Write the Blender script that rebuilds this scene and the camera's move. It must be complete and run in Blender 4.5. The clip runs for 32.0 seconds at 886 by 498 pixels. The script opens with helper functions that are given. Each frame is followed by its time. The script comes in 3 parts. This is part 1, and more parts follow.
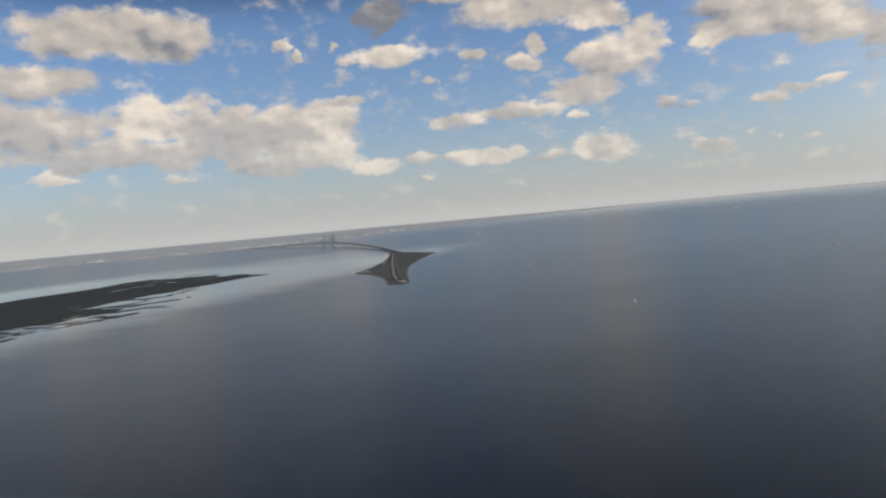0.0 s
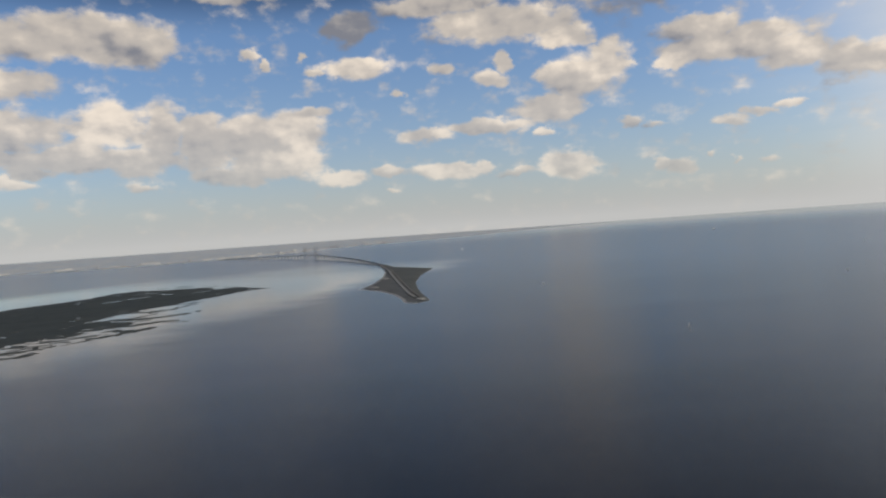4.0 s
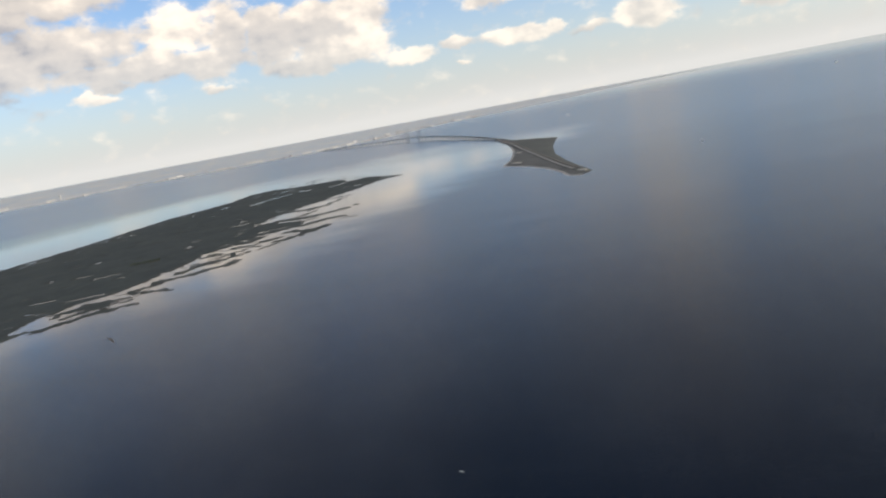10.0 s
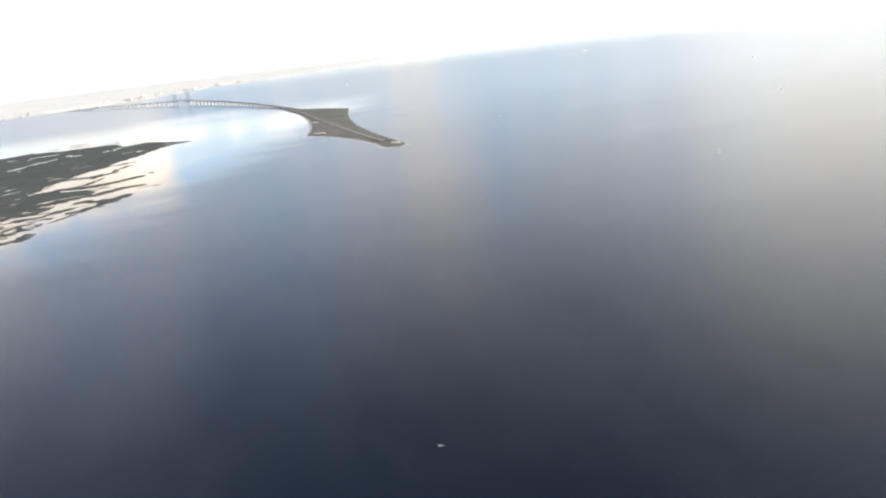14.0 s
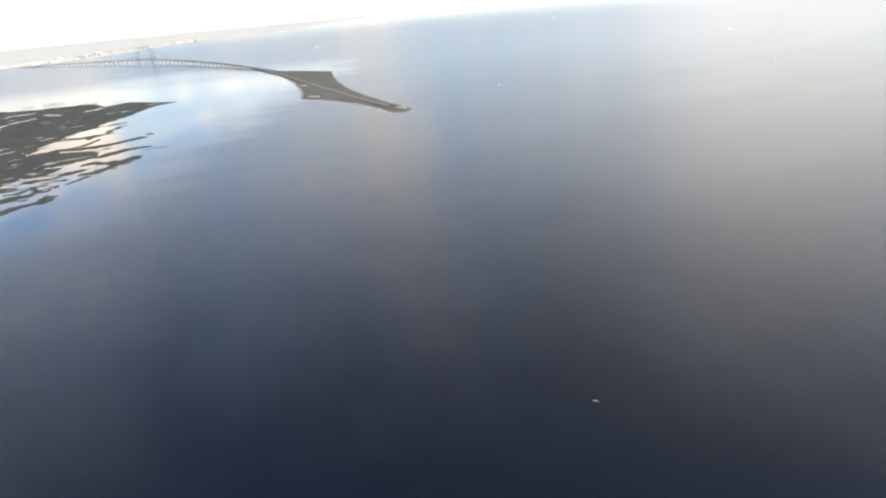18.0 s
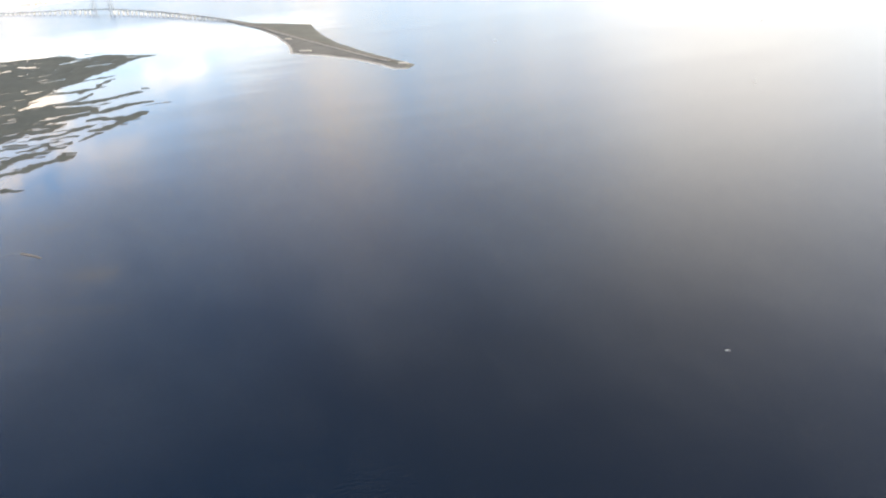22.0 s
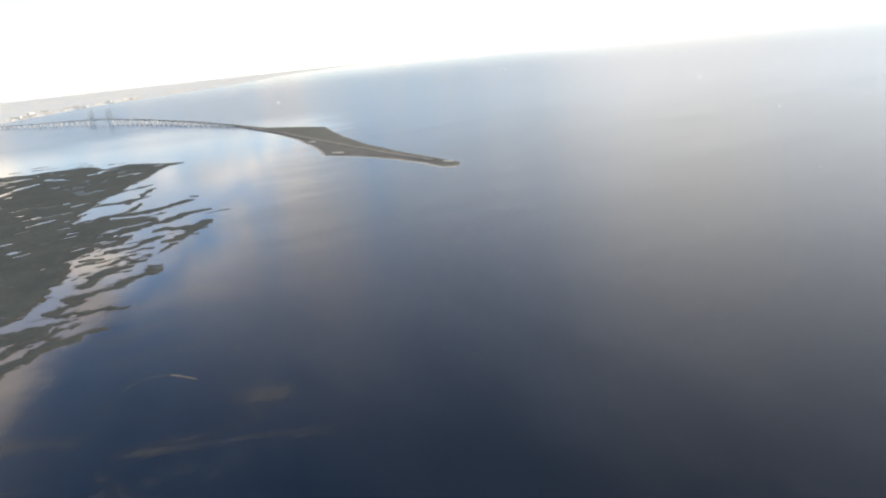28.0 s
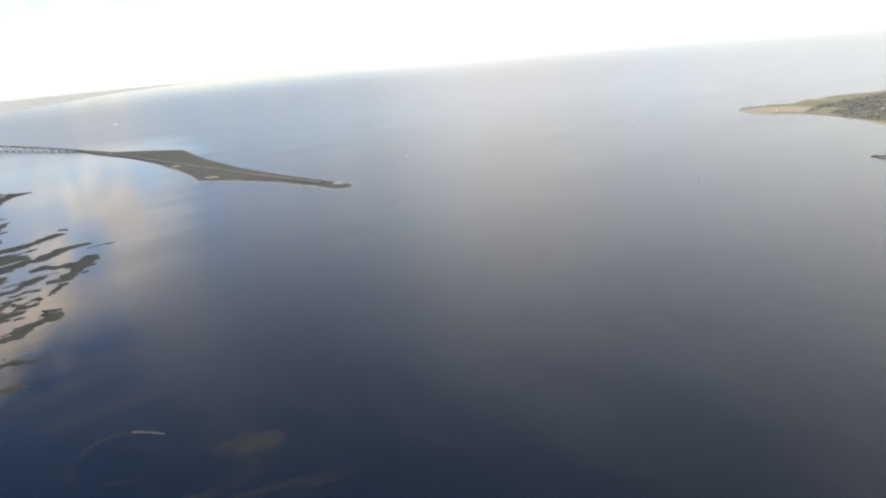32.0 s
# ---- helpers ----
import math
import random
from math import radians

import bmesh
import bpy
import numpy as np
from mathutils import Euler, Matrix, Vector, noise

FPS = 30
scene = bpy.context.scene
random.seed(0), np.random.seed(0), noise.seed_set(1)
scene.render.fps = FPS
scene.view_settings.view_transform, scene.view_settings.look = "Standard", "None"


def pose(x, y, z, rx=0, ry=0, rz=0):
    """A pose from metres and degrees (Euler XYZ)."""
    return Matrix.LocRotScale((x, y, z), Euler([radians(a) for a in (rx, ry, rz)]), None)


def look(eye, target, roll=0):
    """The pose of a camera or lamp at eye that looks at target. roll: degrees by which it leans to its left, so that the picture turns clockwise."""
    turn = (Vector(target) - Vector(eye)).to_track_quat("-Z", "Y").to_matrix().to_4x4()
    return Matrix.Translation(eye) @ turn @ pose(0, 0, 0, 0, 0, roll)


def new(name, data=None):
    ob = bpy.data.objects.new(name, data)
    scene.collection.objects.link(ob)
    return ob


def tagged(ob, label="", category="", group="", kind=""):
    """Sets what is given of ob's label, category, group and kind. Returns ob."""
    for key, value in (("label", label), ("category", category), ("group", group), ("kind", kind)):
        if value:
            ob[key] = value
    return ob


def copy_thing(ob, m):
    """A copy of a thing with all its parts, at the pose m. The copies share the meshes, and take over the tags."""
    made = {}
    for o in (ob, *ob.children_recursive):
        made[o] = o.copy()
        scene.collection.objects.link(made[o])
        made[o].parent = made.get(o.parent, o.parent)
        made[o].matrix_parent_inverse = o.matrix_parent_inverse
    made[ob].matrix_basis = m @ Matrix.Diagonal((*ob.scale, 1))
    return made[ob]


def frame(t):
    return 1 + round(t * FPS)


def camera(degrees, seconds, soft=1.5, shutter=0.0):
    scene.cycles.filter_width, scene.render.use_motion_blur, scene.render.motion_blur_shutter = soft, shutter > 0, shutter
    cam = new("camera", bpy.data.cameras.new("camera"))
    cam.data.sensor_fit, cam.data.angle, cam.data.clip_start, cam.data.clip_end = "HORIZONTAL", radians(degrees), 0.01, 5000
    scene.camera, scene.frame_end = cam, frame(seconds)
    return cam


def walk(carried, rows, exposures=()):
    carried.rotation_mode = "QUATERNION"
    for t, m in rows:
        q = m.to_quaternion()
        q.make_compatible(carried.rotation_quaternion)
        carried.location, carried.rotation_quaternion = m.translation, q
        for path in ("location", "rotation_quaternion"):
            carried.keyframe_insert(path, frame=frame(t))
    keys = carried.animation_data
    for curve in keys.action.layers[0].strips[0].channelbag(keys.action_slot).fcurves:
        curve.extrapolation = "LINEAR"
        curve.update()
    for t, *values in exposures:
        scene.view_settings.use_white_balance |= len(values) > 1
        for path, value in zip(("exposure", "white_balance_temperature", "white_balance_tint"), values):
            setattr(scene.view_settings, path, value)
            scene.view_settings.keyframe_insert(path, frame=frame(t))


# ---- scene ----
LENS = 62.08
ROWS = [
    (0, -11.8, 4.2, 42.3, 87.37, 5.23, 1.80),
    (0.5, -16.4, 4.6, 43.0, 86.97, 4.56, 2.41),
    (1, -21.0, 5.0, 43.7, 86.89, 3.97, 2.51),
    (1.5, -25.6, 5.4, 44.4, 87.45, 4.44, 3.19),
    (2, -30.2, 5.9, 45.0, 88.43, 4.03, 1.06),
    (2.5, -34.8, 6.3, 45.7, 88.44, 3.50, -0.38),
    (4.5, -53.0, 8.0, 48.4, 87.94, 4.10, -0.93),
    (5, -57.3, 8.6, 49.1, 86.70, 3.47, 2.10),
    (5.5, -61.7, 9.1, 49.8, 86.77, 2.13, 4.30),
    (6, -66.0, 9.7, 50.4, 87.43, 4.51, 2.28),
    (6.5, -70.3, 10.3, 51.1, 87.44, 3.50, 0.95),
    (7, -74.6, 10.8, 51.8, 86.14, 5.55, 0.65),
    (7.5, -78.8, 11.4, 52.4, 85.15, 9.36, 0.96),
    (8, -83.0, 12.0, 53.1, 84.55, 10.10, 0.18),
    (8.5, -87.2, 12.6, 53.8, 83.66, 10.57, 0.81),
    (9, -91.4, 13.1, 54.4, 82.64, 10.64, 1.10),
    (9.5, -95.5, 13.6, 55.1, 80.92, 8.91, 3.89),
    (10, -99.6, 14.1, 55.8, 79.09, 10.37, 4.87),
    (10.5, -103.7, 14.6, 56.5, 75.64, 14.07, 5.82),
    (11, -107.8, 15.1, 57.2, 74.22, 12.77, 2.00),
    (11.5, -111.8, 15.5, 57.9, 70.55, 9.57, 1.68),
    (12, -115.9, 16.0, 58.6, 68.55, 9.75, 1.94),
    (12.5, -120.0, 16.4, 59.3, 71.74, 9.77, -0.70),
    (13, -124.1, 16.8, 60.0, 74.66, 10.50, -5.80),
    (13.5, -128.2, 17.2, 60.6, 73.82, 6.89, -10.11),
    (14, -132.4, 17.6, 61.3, 74.12, 6.56, -13.29),
    (14.5, -136.6, 18.0, 62.0, 71.45, 3.99, -13.27),
    (16.5, -153.5, 20.0, 64.3, 73.94, 4.15, -16.56),
    (17, -157.7, 20.7, 64.8, 72.90, 4.36, -16.54),
    (17.5, -161.8, 21.3, 65.3, 71.27, 4.86, -16.22),
    (18, -165.9, 22.0, 65.8, 71.15, 5.03, -16.70),
    (18.5, -169.9, 22.7, 66.3, 70.78, 4.76, -17.25),
    (19, -173.9, 23.5, 66.8, 70.55, 4.25, -18.11),
    (19.5, -177.9, 24.3, 67.2, 69.49, 4.95, -18.58),
    (20, -181.9, 25.2, 67.7, 68.88, 4.49, -18.69),
    (20.5, -185.8, 26.2, 68.1, 67.93, 3.51, -18.80),
    (21, -189.8, 27.3, 68.6, 67.74, 3.32, -18.77),
    (21.5, -193.6, 28.4, 69.0, 67.35, 3.73, -19.51),
    (22, -197.5, 29.6, 69.4, 67.53, 4.02, -20.22),
    (22.5, -201.3, 30.9, 69.8, 69.75, 4.78, -22.33),
    (23, -205.1, 32.4, 70.2, 72.89, 5.42, -22.36),
    (23.5, -208.9, 33.9, 70.6, 73.04, 5.87, -22.85),
    (24, -212.6, 35.6, 71.1, 74.52, 6.27, -22.55),
    (24.5, -216.3, 37.3, 71.5, 74.13, 6.39, -19.69),
    (25, -220.0, 39.1, 72.0, 73.41, 4.88, -18.58),
    (25.5, -223.7, 41.0, 72.5, 72.96, 5.76, -19.15),
    (27.5, -238.2, 49.8, 74.7, 74.48, 6.40, -22.86),
    (28, -241.9, 52.1, 75.3, 74.34, 5.87, -22.99),
    (28.5, -245.5, 54.4, 75.9, 73.22, 4.78, -23.81),
    (29, -249.1, 56.7, 76.6, 72.56, 4.24, -25.24),
    (29.5, -252.7, 59.1, 77.2, 72.86, 3.68, -28.15),
    (30, -256.3, 61.4, 77.9, 74.02, 4.18, -30.30),
    (30.5, -259.9, 63.7, 78.5, 74.05, 4.75, -32.51),
    (31, -263.5, 66.1, 79.2, 73.39, 5.66, -34.61),
    (31.5, -267.0, 68.4, 79.8, 73.86, 5.63, -34.46),
    (32, -270.6, 70.8, 80.5, 74.44, 5.36, -35.69),
]
cam = camera(LENS, 32.0, soft=2.3)
EXPOSURES = [(0, -0.20, 6480, 10), (7, -0.20, 6480, 10), (9, -0.05, 6500, 10), (10, 0.38, 6600, 10), (11, 1.1, 6800, 10), (12, 1.75, 7050, 10), (13, 1.75, 7100, 10), (14, 1.58, 7100, 10),
             (17, 1.32, 7150, 10), (18, 1.5, 7150, 10), (20, 1.82, 7300, 11), (22, 2.0, 7350, 11), (23, 1.6, 7150, 10), (25, 1.3, 7050, 10), (28, 1.3, 7050, 10), (30, 1.4, 7050, 10), (32, 1.16, 7000, 10)]
walk(cam, [(r[0], pose(*r[1:])) for r in ROWS], EXPOSURES)

# The place is laid out at about one to seven and a half: the crossing is kept within the reach of the lens.

# ---------------------------------------------------------------- sky, sun
SUN_AZ, SUN_EL = 95.0, 26.0          # degrees from +y towards +x, and above the horizon
SKY_STRENGTH = 0.094
# The clouds of each group: azimuth, elevation, half width, half height in degrees, how sunlit (0 grey, 1 bright), how dense.
WEST_DECK = [
    (-24.5, 14.5, 7, 1.9, 0.50, 1), (-20.6, 14.1, 3, 1.7, 0.42, 1), (-30.0, 11.4, 4.5, 1.3, 0.48, 1), (-33.9, 10.9, 2.9, 1.6, 0.45, 1),
    (-30.9, 8.2, 6, 1.9, 0.46, 1), (-34.9, 7.6, 4.4, 2.2, 0.42, 1), (-26.9, 6.4, 5.9, 1, 0.50, 1), (-29.5, 4.8, 1.5, 0.58, 0.75, 0.9),
    (-21.0, 4.3, 1.2, 0.33, 0.60, 0.6), (-28.0, 5.6, 2.3, 0.47, 0.45, 0.8), (-46, 12, 9, 7, 0.45, 1)]
GREAT_BANK = [
    (-23.0, 8.7, 3.4, 2, 0.82, 1), (-24.8, 6.9, 2.2, 1.1, 0.72, 1), (-19.5, 8.0, 1.8, 2.5, 0.55, 1), (-21.2, 6.2, 4.5, 1.1, 0.58, 1),
    (-16.3, 7.1, 2.5, 2.2, 0.48, 1), (-13.4, 7.4, 3.2, 2.1, 0.50, 1), (-10.0, 7.8, 2.6, 2, 0.68, 1), (-8.6, 9.2, 2, 0.59, 0.55, 0.9),
    (-11.8, 5.6, 4.7, 1.4, 0.66, 1), (-10.1, 6.1, 2.1, 1.3, 0.82, 1), (-14.4, 4.9, 3.6, 0.85, 0.55, 1), (-6.5, 4.3, 2.1, 0.74, 0.84, 1),
    (-16.6, 8.5, 1.9, 1, 0.50, 0.9)]
MIDDLE_PUFFS = [
    (-12.8, 13.5, 0.99, 0.49, 0.62, 0.9), (-11.9, 12.8, 0.37, 0.5, 0.50, 0.8), (-9.1, 13.2, 0.58, 0.71, 0.55, 0.85), (-8.0, 12.1, 1.1, 0.42, 0.55, 0.8),
    (-5.1, 12.3, 3.4, 0.84, 0.78, 1), (-5.3, 15.2, 2.2, 1.4, 0.02, 0.95), (-2.0, 10.4, 0.51, 0.38, 0.50, 0.7), (-2.8, 4.6, 1.6, 0.43, 0.60, 0.8),
    (1.6, 4.3, 3.7, 0.78, 0.74, 1), (4.4, 4.5, 0.86, 0.6, 0.98, 1), (7.1, 3.7, 2.1, 0.34, 0.55, 0.6), (-2.9, 3.0, 0.56, 0.26, 0.65, 0.7),
    (1.6, 11.8, 1.1, 0.51, 0.45, 0.8), (5.4, 11.0, 1.8, 0.71, 0.55, 0.95), (6.5, 12.2, 0.83, 1, 0.62, 0.95)]
EAST_PUFFS = [
    (12.5, 10.4, 3.2, 1.7, 0.58, 1), (14.4, 11.5, 1.7, 1.6, 0.62, 1), (10.3, 10.8, 1.7, 0.83, 0.72, 1), (9.7, 8.5, 2.9, 1.2, 0.56, 1),
    (5.2, 7.5, 3.8, 0.64, 0.58, 0.95), (0.0, 7.0, 2.2, 0.64, 0.62, 0.95), (9.2, 6.5, 1, 0.46, 0.80, 0.95), (10.9, 4.2, 2.4, 1.2, 0.76, 1),
    (18.7, 3.3, 1.8, 0.61, 0.66, 0.85), (17.8, 3.7, 0.69, 0.53, 0.85, 0.95), (21.1, 3.9, 0.32, 0.32, 0.60, 0.7), (22.9, 3.5, 0.31, 0.35, 0.60, 0.7),
    (25.2, 3.0, 0.84, 0.31, 0.50, 0.5), (15.4, 6.8, 1.1, 0.53, 0.60, 0.8), (17.1, 6.3, 1.1, 0.24, 0.50, 0.5)]
TOP_BANKS = [
    (22.8, 6.1, 1.5, 0.35, 0.55, 0.7), (24.8, 6.5, 1.4, 0.34, 0.58, 0.75), (26.5, 6.9, 0.98, 0.45, 0.65, 0.85), (6.5, 14.9, 6.8, 1.5, 0.50, 1),
    (11.3, 13.6, 2.4, 1.1, 0.72, 1), (23.2, 11.5, 5.7, 1.4, 0.50, 1), (19.0, 10.7, 1.7, 0.71, 0.80, 1), (27.0, 10.4, 2.8, 1.4, 0.60, 1),
    (20.8, 12.9, 3.5, 1, 0.40, 1), (1.5, 16.5, 4.9, 0.9, 0.30, 1), (30.4, 9.1, 2.9, 1.4, 0.50, 1), (-13.4, 17.8, 4.8, 0.72, 0.35, 0.9)]
# grey and bright masses higher up, mirrored in the near water
HIGH_BANKS = [(-15, 22.5, 5, 3, 0.02, 0.8), (15, 19, 5, 5, 0.03, 0.9), (-13, 20, 5, 0.5, 0.30, 0.8)]
CLOUDS = WEST_DECK + GREAT_BANK + MIDDLE_PUFFS + EAST_PUFFS + TOP_BANKS + HIGH_BANKS


class Nodes:
    """A short hand for node trees."""

    def __init__(self, tree):
        self.t = tree

    def add(self, kind, **props):
        n = self.t.nodes.new(kind)
        ins = props.pop("ins", {})
        for k, v in props.items():
            setattr(n, k, v)
        for k, v in ins.items():
            if isinstance(v, bpy.types.NodeSocket):
                self.t.links.new(v, n.inputs[k])
            else:
                n.inputs[k].default_value = v
        return n

    def math(self, op, a, b=0.0, c=0.0, clamp=False):
        n = self.add("ShaderNodeMath", operation=op, use_clamp=clamp, ins={0: a, 1: b, 2: c})
        return n.outputs[0]

    def vec(self, op, a, b=(0, 0, 0), scale=None):
        ins = {0: a, 1: b}
        if scale is not None:
            ins["Scale"] = scale
        n = self.add("ShaderNodeVectorMath", operation=op, ins=ins)
        return n.outputs["Value"] if op in ("LENGTH", "DOT_PRODUCT", "DISTANCE") else n.outputs[0]

    def noise(self, vec, scale, detail=4.0, rough=0.55, dist=0.0):
        return self.add("ShaderNodeTexNoise", ins={"Vector": vec, "Scale": scale, "Detail": detail, "Roughness": rough, "Distortion": dist})

    def ramp(self, v, lo, hi, a=0.0, b=1.0, smooth=True):
        n = self.add("ShaderNodeMapRange", interpolation_type="SMOOTHSTEP" if smooth else "LINEAR",
                     ins={"Value": v, "From Min": lo, "From Max": hi, "To Min": a, "To Max": b})
        return n.outputs[0]

    def mix(self, f, a, b):
        n = self.add("ShaderNodeMix", data_type="RGBA", ins={0: f, 6: a, 7: b})
        return n.outputs[2]


world = bpy.data.worlds.new("world")
scene.world = world
world.use_nodes = True
world.node_tree.nodes.clear()
w = Nodes(world.node_tree)
way = w.add("ShaderNodeTexCoord").outputs["Generated"]
sep = w.add("ShaderNodeSeparateXYZ", ins={0: way})
az = w.math("MULTIPLY", w.math("ARCTAN2", sep.outputs[0], sep.outputs[1]), 57.2958)
el = w.math("MULTIPLY", w.math("ARCSINE", sep.outputs[2]), 57.2958)
flat = w.add("ShaderNodeCombineXYZ", ins={0: az, 1: el}).outputs[0]
stretched = w.vec("MULTIPLY", flat, (1.0, 1.5, 1.0))
warp = w.noise(stretched, 0.38, 5.0, 0.6).outputs["Color"]
bend = w.vec("MULTIPLY", w.vec("SUBTRACT", warp, (0.5, 0.5, 0.5)), (3.2, 1.7, 0.0))


def banks(at):
    """How dense the clouds are at a direction, and how sunlit: tops brighter than bases."""
    total, light, weight = -1.0, 0.006, 0.01
    for ca, ce, cw, ch, glow, density in CLOUDS:
        d = w.vec("MULTIPLY", w.vec("SUBTRACT", at, (ca, ce, 0)), (1 / (1.12 * cw), 1 / (1.12 * ch), 0))
        here = w.math("MULTIPLY_ADD", w.vec("LENGTH", d), -density, density)
        total = w.math("MAXIMUM", total, w.math("MINIMUM", here, w.math("MULTIPLY", here, 2.4)))
        share = w.math("POWER", w.math("MAXIMUM", w.math("ADD", here, 0.35), 0.0), 3.0)
        up = w.vec("DOT_PRODUCT", d, (0.06, 0.16, 0.0))
        light = w.math("MULTIPLY_ADD", share, w.math("ADD", up, glow), light)
        weight = w.math("ADD", weight, share)
    return total, w.math("DIVIDE", light, weight)


field, glow = banks(w.vec("ADD", flat, bend))
# the clouds that go on overhead and behind, on a flat layer
layer = w.vec("SCALE", way, scale=w.math("DIVIDE", 1.0, w.math("MAXIMUM", sep.outputs[2], 0.08)))
over = w.noise(layer, 0.75, 5.0, 0.55).outputs[0]
outside = w.math("MAXIMUM", w.ramp(el, 58.0, 72.0), w.ramp(w.math("ABSOLUTE", az), 75.0, 90.0))
outside = w.math("MULTIPLY", outside, w.ramp(el, 2.0, 5.0))
field = w.math("MAXIMUM", field, w.math("MULTIPLY", w.math("MULTIPLY_ADD", over, 3.6, -2.0), outside))
puff = w.noise(stretched, 0.50, 8.0, 0.55).outputs[0]
lumps = w.noise(stretched, 0.27, 4.0, 0.45).outputs[0]
lumps_b = w.noise(w.vec("ADD", stretched, (0.6, 0.8, 0.0)), 0.27, 4.0, 0.45).outputs[0]
dense = w.math("ADD", field, w.math("MULTIPLY_ADD", puff, 1.1, -0.55))
cover = w.ramp(dense, -0.02, 0.42)
lit = w.math("ADD", glow, w.math("MULTIPLY", w.math("SUBTRACT", lumps, lumps_b), 1.5))
lit = w.math("ADD", lit, w.math("MULTIPLY_ADD", puff, 0.45, -0.22))
cloud = w.mix(w.ramp(lit, 0.0, 0.5), (0.25, 0.255, 0.29, 1), (0.61, 0.55, 0.49, 1))
cloud = w.mix(w.ramp(lit, 0.45, 1.0), cloud, (1.08, 0.93, 0.76, 1))
sky = w.add("ShaderNodeTexSky", sky_type="NISHITA", sun_disc=False, sun_elevation=radians(SUN_EL), sun_rotation=radians(SUN_AZ),
            altitude=400.0, air_density=1.0, dust_density=1.8, ozone_density=2.0)
blue = w.vec("MULTIPLY", sky.outputs[0], tuple(SKY_STRENGTH * c for c in (1.02, 1.24, 1.52)))
haze = w.math("POWER", 2.71828, w.math("MULTIPLY", w.math("MAXIMUM", el, 0.0), -0.215))
# unseen upper sky darkened to dim near sea; bright milky air towards the sun
upper_dimming = w.math("MULTIPLY", w.ramp(el, 14.5, 19.5), w.ramp(over, 0.25, 0.7, 0.6, 0.97))
clear = w.mix(w.ramp(el, 21.0, 29.0), (0.005, 0.031, 0.095, 1), (0.005, 0.012, 0.027, 1))
blue = w.mix(upper_dimming, blue, w.mix(w.ramp(az, 6.0, 18.0), clear, (0.026, 0.029, 0.033, 1)))
sun_way = (math.sin(radians(SUN_AZ)) * math.cos(radians(SUN_EL)), math.cos(radians(SUN_AZ)) * math.cos(radians(SUN_EL)), math.sin(radians(SUN_EL)))
near_sun = w.vec("DOT_PRODUCT", way, sun_way)
milk = w.math("MULTIPLY", w.math("MULTIPLY", w.ramp(near_sun, 0.24, 0.95), w.ramp(el, 34.0, 8.0)), w.ramp(over, 0.30, 0.62, 0.45, 1.0))
blue = w.mix(milk, blue, (0.95, 0.92, 0.86, 1))
# bright sky column added to lift the streak it reflects on the sea
shaft = w.math("MULTIPLY", w.ramp(w.math("ABSOLUTE", w.math("SUBTRACT", az, 40.0)), 13.0, 2.0), w.ramp(el, 27.0, 10.0))
blue = w.mix(w.math("MULTIPLY", shaft, 0.9), blue, (0.78, 0.79, 0.80, 1))
air = w.mix(w.math("MULTIPLY", haze, 0.92), blue, (0.65, 0.645, 0.63, 1))
full = w.mix(w.math("MULTIPLY", cover, w.math("MULTIPLY_ADD", haze, -0.75, 1.0)), air, cloud)
back = w.add("ShaderNodeBackground", ins={"Color": full, "Strength": 1.0})
out = w.add("ShaderNodeOutputWorld", ins={0: back.outputs[0]})

sun = new("sun", bpy.data.lights.new("sun", "SUN"))
sun.data.energy, sun.data.angle, sun.data.color = 2.4, radians(2.0), (1.0, 0.92, 0.80)
a, e = radians(SUN_AZ), radians(SUN_EL)
sun.matrix_world = look((0, 0, 50), Vector((0, 0, 50)) - Vector((math.sin(a) * math.cos(e), math.cos(a) * math.cos(e), math.sin(e))))


# ---------------------------------------------------------------- materials
def material(name, colour, other=None, rough=0.8, scale=1.0, fine=8.0, bump=0.2, metal=0.0, extra=None, relief=0.1):
    m = bpy.data.materials.new(name)
    m.use_nodes = True
    n = Nodes(m.node_tree)
    m.node_tree.nodes.clear()
    pos = n.add("ShaderNodeNewGeometry").outputs["Position"]
    other = other or tuple(c * 0.7 for c in colour)
    big = n.noise(pos, scale, 5.0, 0.6).outputs[0]
    small = n.noise(pos, fine, 3.0, 0.6).outputs[0]
    col = n.mix(n.ramp(big, 0.35, 0.65), (*colour, 1), (*other, 1))
    col = n.mix(n.ramp(small, 0.3, 0.8, 0.0, 0.35), col, (*[c * 0.55 for c in colour], 1))
    if extra:
        col = extra(n, pos, col)
    ins = {"Base Color": col, "Roughness": n.math("MULTIPLY_ADD", small, 0.2, rough - 0.1), "Metallic": metal}
    if bump:
        ins["Normal"] = n.add("ShaderNodeBump", ins={"Height": small, "Strength": bump, "Distance": relief}).outputs[0]
    bs = n.add("ShaderNodeBsdfPrincipled", ins=ins)
    n.add("ShaderNodeOutputMaterial", ins={0: bs.outputs[0]})
    return m


def water_material():
    m = bpy.data.materials.new("sea_water")
    m.use_nodes = True
    n = Nodes(m.node_tree)
    m.node_tree.nodes.clear()
    pos = n.add("ShaderNodeNewGeometry").outputs["Position"]

    def spot(x, y, rx, ry, edge=0.5):
        r = n.vec("LENGTH", n.vec("MULTIPLY", n.vec("SUBTRACT", wob, (x, y, 0)), (1 / rx, 1 / ry, 0)))
        return n.ramp(r, 1.0, edge)

    wobble = n.noise(pos, 0.012, 4.0, 0.6).outputs["Color"]
    wob = n.vec("ADD", pos, n.vec("MULTIPLY", n.vec("SUBTRACT", wobble, (0.5, 0.5, 0.5)), (90, 90, 0)))
